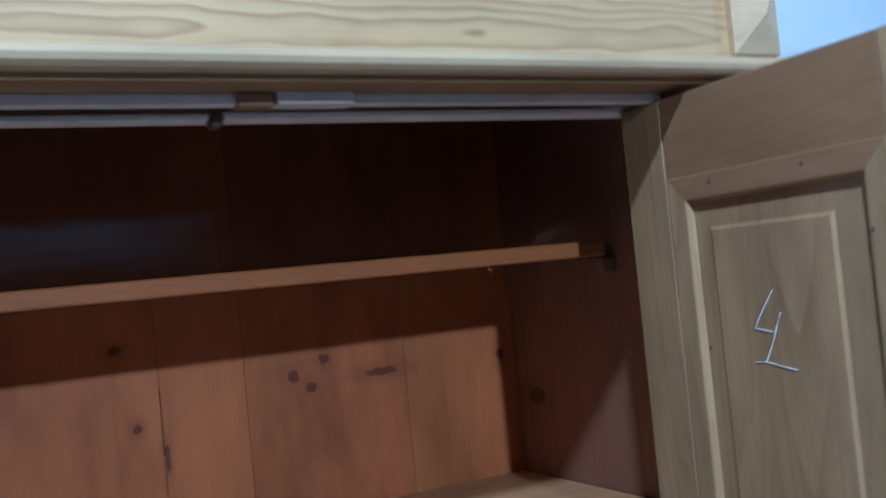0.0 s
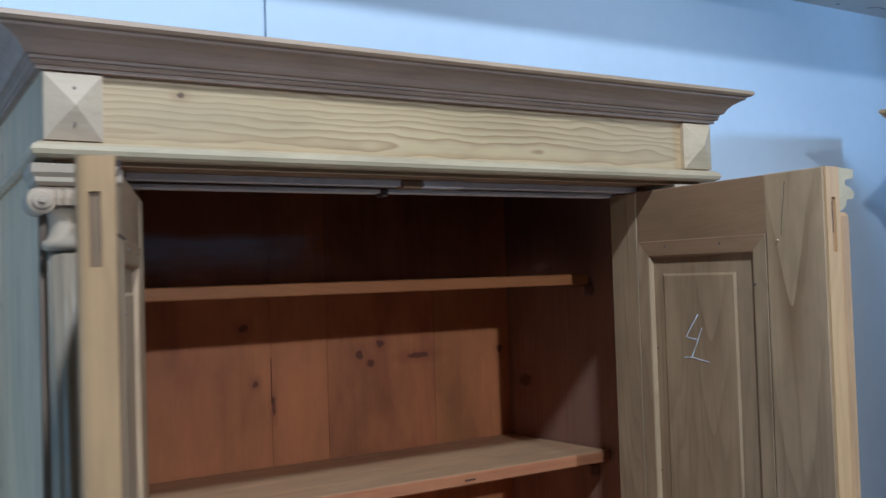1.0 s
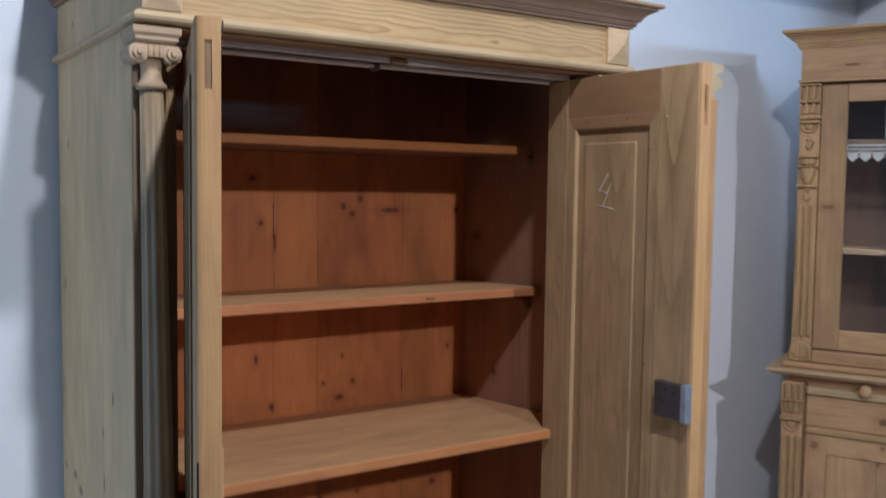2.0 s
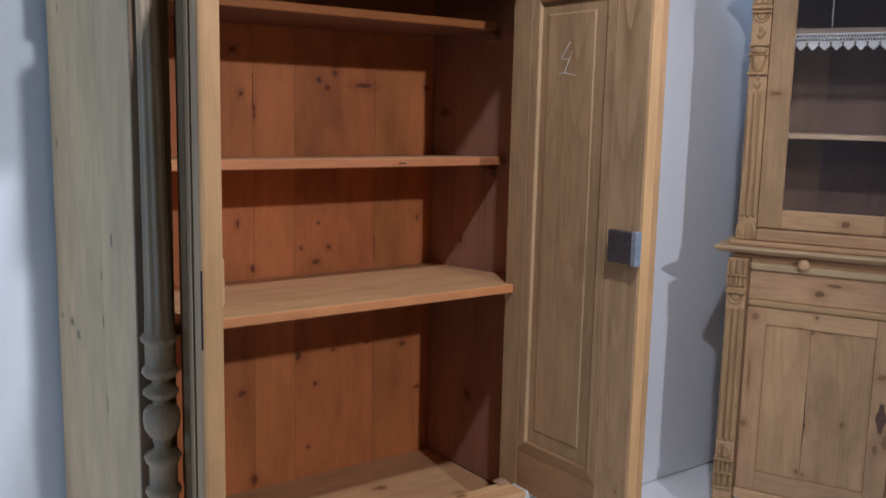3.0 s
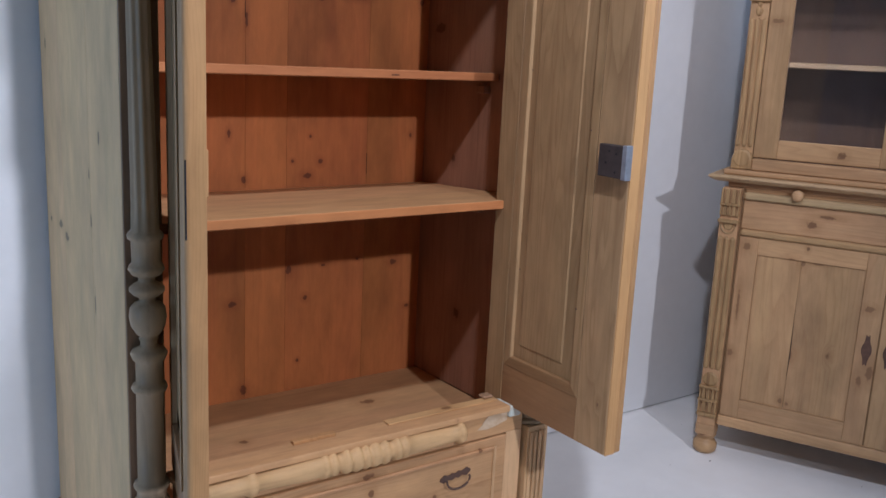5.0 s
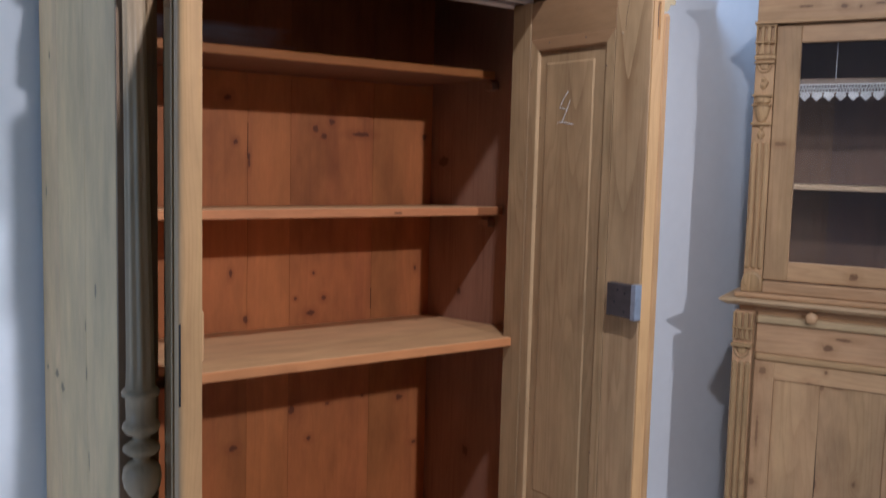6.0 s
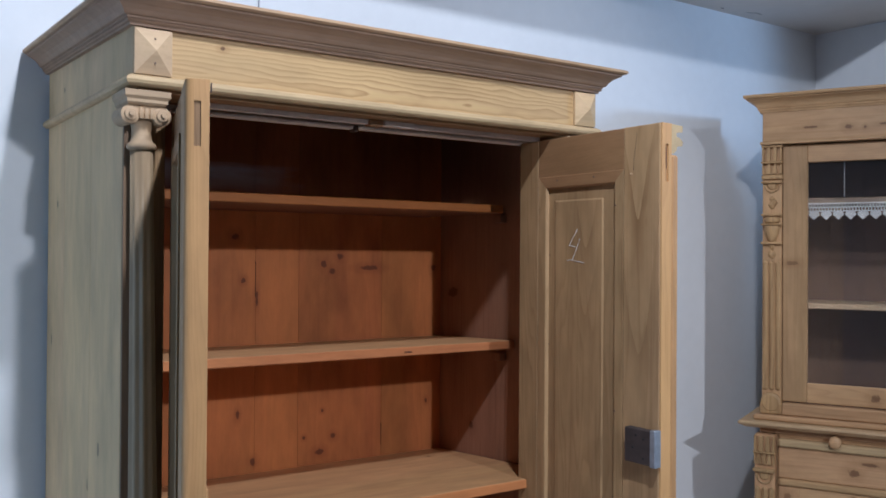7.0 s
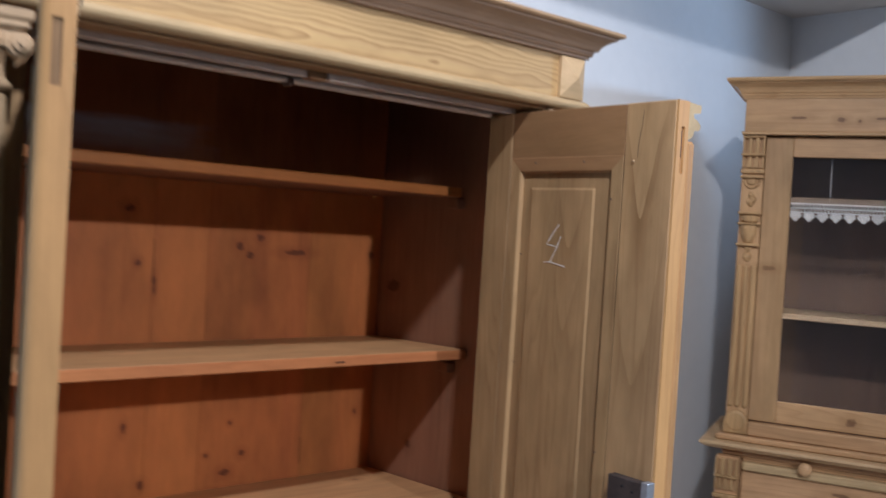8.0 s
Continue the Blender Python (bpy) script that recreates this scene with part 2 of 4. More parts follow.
BACK_KNOTS = ((0.664, 1.494, 0.009, 0.011), (0.688, 1.474, 0.009, 0.010), (0.711, 1.513, 0.010, 0.009), (0.800, 1.482, 0.028, 0.007),
              (0.478, 1.405, 0.004, 0.020), (0.442, 1.452, 0.006, 0.007), (0.420, 1.560, 0.010, 0.010), (1.008, 1.480, 0.007, 0.012),
              (0.694, 1.042, 0.008, 0.008), (0.610, 1.045, 0.005, 0.005), (0.654, 1.004, 0.013, 0.009), (0.662, 1.111, 0.005, 0.005),
              (0.430, 1.120, 0.005, 0.012), (0.470, 1.000, 0.008, 0.009), (0.653, 0.661, 0.007, 0.008), (0.940, 0.738, 0.012, 0.009), (0.602, 0.746, 0.009, 0.013), (0.709, 0.749, 0.007, 0.004), (0.818, 0.757, 0.006, 0.004), (0.995, 0.597, 0.008, 0.006), (0.438, 0.667, 0.012, 0.009),
              (0.469, 0.420, 0.013, 0.014), (0.985, 1.110, 0.005, 0.007), (0.631, 0.481, 0.005, 0.005))
DOOR_C = ((0.445, 0.287, 0.136), (0.215, 0.116, 0.046), (0.275, 0.163, 0.076))
DRAWER_KNOTS = ((0.522, 0.364, 0.008, 0.010), (0.512, 0.408, 0.016, 0.008), (0.30, 0.498, 0.010, 0.004), (0.62, 0.4895, 0.008, 0.006), (0.44, 0.29, 0.012, 0.010), (0.70, 0.31, 0.006, 0.006), (0.83, 0.40, 0.007, 0.006))
FLOOR_KNOTS = ((0.76, 0.42, 0.024, 0.017), (0.373, 0.223, 0.018, 0.016), (0.265, 0.227, 0.030, 0.014), (0.572, 0.264, 0.012, 0.014), (0.358, 0.338, 0.012, 0.010), (0.679, 0.240, 0.008, 0.008), (0.823, 0.270, 0.008, 0.008), (0.93, 0.20, 0.03, 0.014))
PINE_X = pine("stripped_pine_across", "x", (0.58, 0.345, 0.152), (0.34, 0.165, 0.06), (0.42, 0.232, 0.1), ring=105, contrast=0.6, scatter=0.3, knots=DRAWER_KNOTS, knot_colour=(0.13, 0.05, 0.02))
BEAD_X = pine("pale_bead_pine", "x", (0.585, 0.427, 0.229), (0.396, 0.261, 0.119), (0.475, 0.34, 0.174), ring=110, contrast=0.4)
FRIEZE_X = pine("bold_grained_pine", "x", (0.60, 0.412, 0.185), (0.27, 0.140, 0.046), (0.50, 0.322, 0.135), ring=118, contrast=1.1, knots=((0.155, 1.876, 0.006, 0.004),), dirt=0.2, sharp=2.4, mottle=0.15, lines=0.12, spread=0.3, heart=(0.105, 1.829, 0.02))
FLOOR_X = pine("pale_inner_floor", "x", (0.5, 0.295, 0.13), (0.33, 0.17, 0.066), (0.34, 0.19, 0.09), ring=70, contrast=0.4, smoke=0.5, knots=FLOOR_KNOTS, knot_axes="xy", knot_colour=(0.12, 0.045, 0.02))
RAIL_X = pine("worn_rail_pine", "x", (0.63, 0.385, 0.168), (0.42, 0.22, 0.085), (0.47, 0.27, 0.12), ring=90, contrast=0.4, scatter=0.5, knot_axes="xy", knot_colour=(0.12, 0.045, 0.02))
# the top shelf's dark tone paints in the shade of its compartment
SHELF_DARK = pine("shaded_shelf_pine", "x", (0.198, 0.0855, 0.0405), (0.135, 0.0495, 0.0225), (0.117, 0.0495, 0.027), ring=70, contrast=0.35)
# near-black roof wood: the shade under the top is put into its colour
TOP_DARK = pine("shaded_roof_pine", "x", (0.10, 0.047, 0.028), (0.06, 0.027, 0.015), (0.055, 0.028, 0.02), ring=50, contrast=0.4)
CORNICE_X = pine("browned_pine_across", "x", (0.33, 0.215, 0.13), (0.20, 0.115, 0.065), (0.235, 0.15, 0.095), ring=90, contrast=0.5, scatter=0.35, knot_colour=(0.06, 0.035, 0.02))
FILLET_X = pine("pale_fillet_pine", "x", (0.45, 0.30, 0.165), (0.29, 0.17, 0.08), (0.33, 0.205, 0.11), ring=90, contrast=0.5)
PINE_Z = pine("stripped_pine_upright", "z", (0.62, 0.40, 0.20), (0.40, 0.215, 0.085), (0.44, 0.27, 0.125), ring=80, contrast=0.5)
SIDE_Z = pine("side_pine", "z", (0.60, 0.432, 0.222), (0.475, 0.335, 0.160), (0.50, 0.355, 0.180), ring=24, contrast=0.15, smoke=0.34, spread=0.3, vary=0.25, lines=0.04, patch=0.32, knots=(
    (0.605, 1.326, 0.005, 0.012), (0.199, 1.156, 0.007, 0.014), (0.555, 1.622, 0.006, 0.010), (0.273, 0.982, 0.005, 0.016), (0.525, 0.930, 0.018, 0.010), (0.475, 0.910, 0.016, 0.012), (0.616, 0.928, 0.006, 0.006), (0.261, 0.810, 0.004, 0.030), (0.277, 1.077, 0.004, 0.014), (0.50, 1.86, 0.006, 0.006)),
    knot_axes="yz", knot_colour=(0.10, 0.07, 0.05))
DOOR_Z = pine("door_pine", "z", *DOOR_C, ring=75, contrast=0.6, scatter=0.15, smoke=0.5, lines=0.3)
MOULD_Z = pine("door_moulding_pine", "z", *DOOR_C, ring=75, contrast=0.5, smoke=0.6, lines=0.5, vary=0.04)
MOULD_X = pine("door_moulding_cross", "x", (0.318, 0.182, 0.080), (0.205, 0.108, 0.043), (0.22, 0.121, 0.052), ring=85, contrast=0.4, smoke=0.5, lines=0.35, vary=0.04)
STILE_Z = pine("door_stile_pine", "z", *DOOR_C, ring=75, contrast=0.6, scatter=0.15, smoke=0.5, lines=0.25, figure=(0.374, 0.055, 0.24, 0.95))
PANEL_Z = pine("door_panel_pine", "z", *DOOR_C, ring=75, contrast=0.55, scatter=0.10, smoke=0.45, lines=0.2, patch=0.3, figure=(0.215, 0.05, 0.13, 0.55))
DOOR_X = pine("door_pine_cross", "x", (0.318, 0.182, 0.080), (0.205, 0.108, 0.043), (0.22, 0.121, 0.052), ring=85, contrast=0.4, smoke=0.5, lines=0.35,
              knots=((0.13, 1.682, 0.010, 0.0035), (0.245, 1.686, 0.015, 0.0035)))
SLOT = pine("worn_slot_wood", "z", (0.30, 0.175, 0.08), (0.12, 0.066, 0.03), (0.10, 0.058, 0.03), ring=110, contrast=0.6, smoke=0.8, lines=0.6)
EDGE_Z = pine("planed_pine_edge", "z", (0.50, 0.282, 0.111), (0.32, 0.157, 0.053), (0.38, 0.203, 0.077), ring=110, contrast=0.5, vary=0.06)
LIP_Z = pine("orange_planed_edge", "z", (0.66, 0.388, 0.152), (0.476, 0.24, 0.080), (0.54, 0.295, 0.112), ring=110, contrast=0.4, vary=0.06, mottle=0.15)
CLOSE_Z = pine("brown_closing_strip", "z", (0.54, 0.31, 0.13), (0.36, 0.18, 0.066), (0.40, 0.22, 0.09), ring=110, contrast=0.5)
# the pool of light high on the back boards is painted into this wood
INNER_Z = pine("aged_inner_pine", "z", (0.53, 0.192, 0.049), (0.265, 0.072, 0.022), (0.275, 0.086, 0.031), ring=25, contrast=0.22, dirt=0.5, smoke=0.34, spread=0.28, lines=0.08, patch=0.5, knots=BACK_KNOTS, knot_colour=(0.10, 0.028, 0.012), vary=0.26, knot_power=0.78, lit_patch=(0.02, 0.61, 1.655, 1.744, (0.80, 0.77, 0.82)))
INNER_X = pine("aged_shelf_pine", "x", (0.55, 0.322, 0.136), (0.37, 0.18, 0.068), (0.36, 0.2, 0.09), ring=60, contrast=0.5, scatter=0.2, knot_axes="xy")
SHELF_EDGE = pine("orange_worn_edge", "x", (0.49, 0.206, 0.0673), (0.332, 0.11, 0.0316), (0.316, 0.122, 0.0435), ring=90, contrast=0.5, scatter=0.3, knot_colour=(0.16, 0.05, 0.02))
# aged lining wood, toned down further: inner shade is put into its colour
INNER_Y = pine("aged_inner_pine_shaded", "z", (0.30, 0.158, 0.092), (0.175, 0.078, 0.044), (0.175, 0.083, 0.049), ring=40, contrast=0.45, knots=((0.541, 1.415, 0.024, 0.017), (0.40, 0.62, 0.012, 0.014), (0.45, 1.06, 0.01, 0.012)), knot_axes="yz")
EDGE_DARK = pine("dark_red_edge", "x", (0.40, 0.155, 0.030), (0.27, 0.086, 0.016), (0.25, 0.094, 0.022), ring=90, contrast=0.4)
COLUMN = pine("greyed_pine", "z", (0.405, 0.292, 0.165), (0.24, 0.166, 0.09), (0.19, 0.133, 0.08), ring=40, contrast=0.5, dirt=0.6, smoke=0.6, rough=0.42)
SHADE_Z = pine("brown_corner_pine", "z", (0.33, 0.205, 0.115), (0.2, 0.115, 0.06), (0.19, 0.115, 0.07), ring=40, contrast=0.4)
CARVED = pine("carved_pale_wood", "x", (0.50, 0.355, 0.205), (0.33, 0.215, 0.105), (0.33, 0.225, 0.125), ring=40, contrast=0.4)
BAR_X = pine("turned_pale_wood", "x", (0.64, 0.415, 0.195), (0.43, 0.245, 0.10), (0.47, 0.28, 0.13), ring=60, contrast=0.4, scatter=0.35, knot_colour=(0.14, 0.06, 0.03))
DRESS_X = pine("waxed_pine_across", "x", (0.485, 0.308, 0.150), (0.29, 0.152, 0.062), (0.35, 0.20, 0.092), ring=60, contrast=0.5, rough=0.45, scatter=0.35, lines=0.25,
               knots=((0.338, 0.858, 0.017, 0.014), (0.385, 0.888, 0.030, 0.006), (0.317, 1.928, 0.012, 0.009), (0.205, 1.934, 0.030, 0.004), (0.365, 1.925, 0.005, 0.005), (0.42, 1.932, 0.016, 0.004), (0.395, 1.085, 0.014, 0.012), (0.340, 0.780, 0.006, 0.007), (0.235, 0.931, 0.014, 0.005)), knot_colour=(0.12, 0.055, 0.028))
DRESS_Z = pine("waxed_pine_upright", "z", (0.477, 0.304, 0.148), (0.28, 0.146, 0.060), (0.325, 0.186, 0.086), ring=40, contrast=0.42, rough=0.45, scatter=0.25, smoke=0.5, lines=0.25, patch=0.32, knot_colour=(0.12, 0.055, 0.028),
               knot_power=0.5, knots=((0.330, 0.728, 0.007, 0.014), (0.372, 0.732, 0.020, 0.004), (0.313, 0.244, 0.008, 0.009), (0.336, 0.240, 0.007, 0.008), (0.147, 0.762, 0.013, 0.015), (0.573, 0.405, 0.013, 0.026),
                      (0.140, 0.560, 0.005, 0.050), (0.135, 0.385, 0.011, 0.013), (0.547, 0.612, 0.015, 0.011), (0.545, 0.370, 0.010, 0.018), (0.150, 1.50, 0.020, 0.008)))
REED_Z = pine("stained_reeded_pine", "z", (0.459, 0.298, 0.132), (0.176, 0.0924, 0.0359), (0.221, 0.134, 0.0599), ring=60, contrast=0.7, smoke=0.75, lines=0.6)
# glazed cabinet's inside: its dimness is put into a darker copy of the pine
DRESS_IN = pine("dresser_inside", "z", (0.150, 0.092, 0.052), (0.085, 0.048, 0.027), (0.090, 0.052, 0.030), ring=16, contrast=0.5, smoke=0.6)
# darker copy of the shelf wood; puts the upper shelf's shade into colour
SHELF_DIM = pine("shaded_shelf_edge", "x", (0.135, 0.098, 0.060), (0.09, 0.062, 0.036), (0.095, 0.068, 0.042), ring=40, contrast=0.5)
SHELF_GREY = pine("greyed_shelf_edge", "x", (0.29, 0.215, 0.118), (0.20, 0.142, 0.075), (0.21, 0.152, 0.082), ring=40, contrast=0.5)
TOP_X = pine("worktop_pine", "x", (0.487, 0.344, 0.181), (0.319, 0.202, 0.0882), (0.353, 0.244, 0.126), ring=40, contrast=0.55, scatter=0.2, knot_axes="xy")
IRON = plain("dark_iron", (0.052, 0.034, 0.027), 0.75, 0.0, 60, 0.6, second=(0.11, 0.05, 0.028))
LOCK = plain("lock_iron", (0.052, 0.038, 0.034), 0.7, 0.0, 60, 0.45)
SPLIT = plain("dark_split", (0.045, 0.018, 0.010), 0.9)
RUST = plain("rusty_iron", (0.11, 0.06, 0.04), 0.7, 0.2, 60, 0.5)
RIVET = plain("rivet_iron", (0.02, 0.02, 0.022), 0.6, 0.5)
STEEL = plain("bright_steel", (0.38, 0.41, 0.46), 0.4, 0.5, 80, 0.25)
LACE = plain("white_lace", (0.36, 0.36, 0.33), 0.9, 0.0, 200, 0.06, 0.3)
CHALK = plain("chalk", (0.88, 0.87, 0.82), 0.95, 0.0, 300, 0.2, 0.3)
STRIP = plain("pale_strip_wood", (0.66, 0.56, 0.47), 0.8, 0.0, 60, 0.15)
WALL = plain("white_wall_paint", (0.765, 0.77, 0.775), 0.75, 0.0, 22, 0.03, 0.08)
CEIL = plain("ceiling_paint", (0.66, 0.615, 0.57), 0.85, 0.0, 18, 0.04, 0.08)
FLOOR = plain("pale_floor", (0.91, 0.905, 0.89), 0.5, 0.0, 6, 0.06, 0.05)
HALL = plain("hall_wall", (0.16, 0.165, 0.22), 0.85, 0.0, 12, 0.06)


def glass_mat():
    """Old window glass with a faint diffuse veil that imitates reflections."""
    m, nt, bsdf = mat("window_glass")
    bsdf.inputs["Base Color"].default_value = (0.93, 0.90, 0.91, 1)
    bsdf.inputs["Transmission Weight"].default_value = 0.99
    bsdf.inputs["Roughness"].default_value = 0.02
    bsdf.inputs["IOR"].default_value = 1.45
    return m


GLASS = glass_mat()


# ---- shapes ----
def mesh_of(bm, name):
    me = bpy.data.meshes.new(name)
    bmesh.ops.recalc_face_normals(bm, faces=bm.faces)
    bm.to_mesh(me)
    bm.free()
    return me


def part(name, bm, material, parent, label="", smooth=False):
    me = mesh_of(bm, name)
    me.materials.append(material)
    if smooth:
        for f in me.polygons:
            f.use_smooth = True
    ob = new(name, me)
    ob.parent = parent
    if label:
        ob["label"] = label
    return ob


def thing(name, label, category, m=None, kind="", group=""):
    e = new(name)
    e.empty_display_size = 0.05
    if m is not None:
        e.matrix_world = m
    return tagged(e, label, category, group, kind)


def box(x0, x1, y0, y1, z0, z1, bevel=0.0015, bm=None):
    bm = bm or bmesh.new()
    vs = [bm.verts.new((x, y, z)) for x in (x0, x1) for y in (y0, y1) for z in (z0, z1)]
    fs = [bm.faces.new([vs[i] for i in q]) for q in ((0, 1, 3, 2), (4, 6, 7, 5), (0, 4, 5, 1), (2, 3, 7, 6), (0, 2, 6, 4), (1, 5, 7, 3))]
    if bevel:
        es = list({e for f in fs for e in f.edges})
        bmesh.ops.bevel(bm, geom=es, offset=bevel, segments=1, affect="EDGES")
    return bm


def lathe(profile, centre=(0, 0), steps=28, axis="z", bm=None, half=False, flutes=None):
    """Turns (radius, height) pairs round an axis."""
    bm = bm or bmesh.new()
    rings = []
    for r, h in profile:
        ring = []
        for i in range(steps):
            a = 2 * math.pi * i / steps
            rr = r
            if flutes and flutes[0] <= h <= flutes[1]:
                rr = r * (1 - flutes[2] * (0.5 + 0.5 * math.cos(9 * a)))
            c, s = rr * math.cos(a), rr * math.sin(a)
            co = {"z": (centre[0] + c, centre[1] + s, h), "x": (h, centre[0] + c, centre[1] + s), "y": (centre[0] + c, h, centre[1] + s)}[axis]
            ring.append(bm.verts.new(co))
        rings.append(ring)
    for a, b in zip(rings, rings[1:]):
        for i in range(steps):
            bm.faces.new((a[i], a[(i + 1) % steps], b[(i + 1) % steps], b[i]))
    bm.faces.new(rings[0][::-1])
    bm.faces.new(rings[-1])
    return bm


def sweep(profile, path, closed=False, bm=None):
    """Carries an (out, z) profile along a plan path of (x, y, outward x, outward y); the corners are mitred."""
    bm = bm or bmesh.new()
    rings = [[bm.verts.new((x + o * ox, y + o * oy, z)) for o, z in profile] for x, y, ox, oy in path]
    n = len(profile)
    pairs = list(zip(rings, rings[1:]))
    for a, b in pairs:
        for i in range(n):
            bm.faces.new((a[i], a[(i + 1) % n], b[(i + 1) % n], b[i]))
    bm.faces.new(rings[0])
    bm.faces.new(rings[-1][::-1])
    return bm


def outline(points, thick, place, bm=None):
    """A flat shape from (u, v) points, given thickness; place turns (u, v, w) into a point."""
    bm = bm or bmesh.new()
    a = [bm.verts.new(place(u, v, 0)) for u, v in points]
    b = [bm.verts.new(place(u, v, thick)) for u, v in points]
    bm.faces.new(a)
    bm.faces.new(b[::-1])
    n = len(points)
    for i in range(n):
        bm.faces.new((a[i], a[(i + 1) % n], b[(i + 1) % n], b[i]))
    return bm


# ---- the hall ----
BACK, SOFFIT, TOP, FRONT, LEFT = 0.67, 2.435, 3.35, -4.6, -3.0


def slab(name, x0, x1, y0, y1, z0, z1, material, label="", category=""):
    bm = box(x0, x1, y0, y1, z0, z1, 0)
    me = mesh_of(bm, name)
    me.materials.append(material)
    return tagged(new(name, me), label, category, kind="structure")


slab("floor", LEFT - 0.2, 3.9, FRONT - 0.2, BACK + 0.2, -0.15, 0.0, FLOOR, "white painted smooth floor with small specks of dirt", "floor")
slab("wall_north", LEFT - 0.2, 3.9, BACK, BACK + 0.2, 0.006, SOFFIT, WALL, "smooth white painted wall in bluish light", "wall")
slab("soffit", LEFT - 0.2, 3.9, 0.205, BACK + 0.2, SOFFIT, TOP, CEIL, "lowered pale plaster soffit above the wall", "ceiling")
slab("ceiling", LEFT - 0.2, 3.9, FRONT - 0.2, 0.205, TOP, TOP + 0.15, CEIL, "high pale plaster ceiling", "ceiling")


def wall_east():
    bm = bmesh.new()
    pts = [(2.946, BACK), (3.315, FRONT), (3.515, FRONT), (3.146, BACK)]
    return outline(pts, TOP, lambda u, v, w: (u, v, w), bm)


me = mesh_of(wall_east(), "wall_east")
me.materials.append(WALL)
tagged(new("wall_east", me), "smooth white painted side wall", "wall", kind="structure")

# left wall with its window opening, front wall
for n, (y0, y1, z0, z1) in enumerate(((FRONT, -1.15, 0, TOP), (-0.05, BACK, 0, TOP), (-1.15, -0.05, 0, 0.7), (-1.15, -0.05, 1.88, TOP))):
    slab("wall_west" if n == 0 else "wall_west_%d" % n, LEFT - 0.2, LEFT, y0, y1, z0, z1, HALL, "plain hall wall", "wall")
slab("wall_south", LEFT, 3.5, FRONT - 0.2, FRONT, 0, TOP, HALL, "plain hall wall", "wall")
slab("ground", -40, 40, -60, 30, -0.4, -0.16, plain("pavement_ground", (0.22, 0.21, 0.2), 0.9, 0, 3, 0.2), "grey paved ground outside", "ground")

# ---- the wardrobe ----
W, IN = 1.047, 1.062  # body width; the inner lining is kept from IN
ward = thing("wardrobe", "stripped pine wardrobe with corner columns, open doors and empty shelves", "wardrobe", pose(0, 0, 0))

NAIL = plain("rusty_nail", (0.17, 0.11, 0.075), 0.7, 0.1)
# sides, in three boards each
for name, x0, x1 in (("side_panel", 0.0, 0.022), ("side_panel", W - 0.0065, W)):
    panel = part(name, box(x0 + 0.002, x1 - 0.002, 0.062, 0.648, 0.012, 1.79, 0), SIDE_Z, ward, "pale pine side with a few small knots")
    for y0, y1 in ((0.06, 0.27), (0.2702, 0.49), (0.4902, 0.652)):
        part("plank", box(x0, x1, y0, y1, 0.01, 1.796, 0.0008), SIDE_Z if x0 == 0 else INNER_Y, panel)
    bm = box(x0, x1, 0.0, 0.652, 1.812, 1.899, 0)
    for v in bm.verts:
        v.co.z += 0.036 * v.co.y if v.co.z > 1.85 else 0.0
    part("frieze_side", bm, SIDE_Z, ward)
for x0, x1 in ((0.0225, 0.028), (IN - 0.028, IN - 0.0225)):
    part("side_lining", box(x0, x1, 0.112, 0.60, 0.40, 1.896, 0), INNER_Y, ward, "reddish aged pine lining, toned darker for the shaded inside")

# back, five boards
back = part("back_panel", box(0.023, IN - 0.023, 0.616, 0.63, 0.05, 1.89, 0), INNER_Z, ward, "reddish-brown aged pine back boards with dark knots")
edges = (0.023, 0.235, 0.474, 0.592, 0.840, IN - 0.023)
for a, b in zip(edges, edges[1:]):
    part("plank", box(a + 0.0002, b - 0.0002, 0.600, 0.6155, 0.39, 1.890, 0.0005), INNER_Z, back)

for x, z0, z1 in ((0.840, 1.002, 1.062), (0.474, 1.41, 1.50)):
    part("crack", box(x - 0.0007, x + 0.0007, 0.5990, 0.6004, z0, z1, 0), SPLIT, back, "dark open split between boards")

# floor board, shelves, top
part("bottom_board", box(0.024, IN - 0.024, 0.05, 0.599, 0.375, 0.395, 0.001), FLOOR_X, ward, "pale orange pine floor board")
part("roof_board", box(0.0225, IN - 0.0225, 0.024, 0.650, 1.897, 1.91, 0.001), TOP_DARK, ward, "roof board inside, coloured near black as deep shade")


def shelf(z, y0, x1, thick, sag, label, wood=INNER_X, edge=SHELF_EDGE):
    """A shelf board whose back lies a little lower than its front, with a worn orange front edge."""
    def tilted(bm):
        for v in bm.verts:
            v.co.z -= sag * (v.co.y - y0) / (0.597 - y0)
        return bm

    s = part("shelf", tilted(box(0.03, x1, y0 + 0.0045, 0.597, z - thick, z, 0.001)), wood, ward, label)
    part("front_edge", tilted(box(0.03, x1, y0, y0 + 0.0043, z - thick + 0.0002, z - 0.0003, 0.0018)), edge, s, "orange worn front edge")


shelf(1.644, 0.257, 0.988, 0.020, 0.0, "narrow reddish pine shelf, coloured dark for its shaded compartment", SHELF_DARK, EDGE_DARK)
shelf(1.303, 0.262, 1.030, 0.021, 0.012, "pine shelf with a worn rounded front edge")
part("split_notch", box(0.700, 0.722, 0.2612, 0.2635, 1.2895, 1.2925, 0.0005), SPLIT, ward, "dark split in the shelf edge")
shelf(1.003, 0.085, 1.030, 0.021, 0.030, "deep pale pine shelf with a worn rounded front edge")
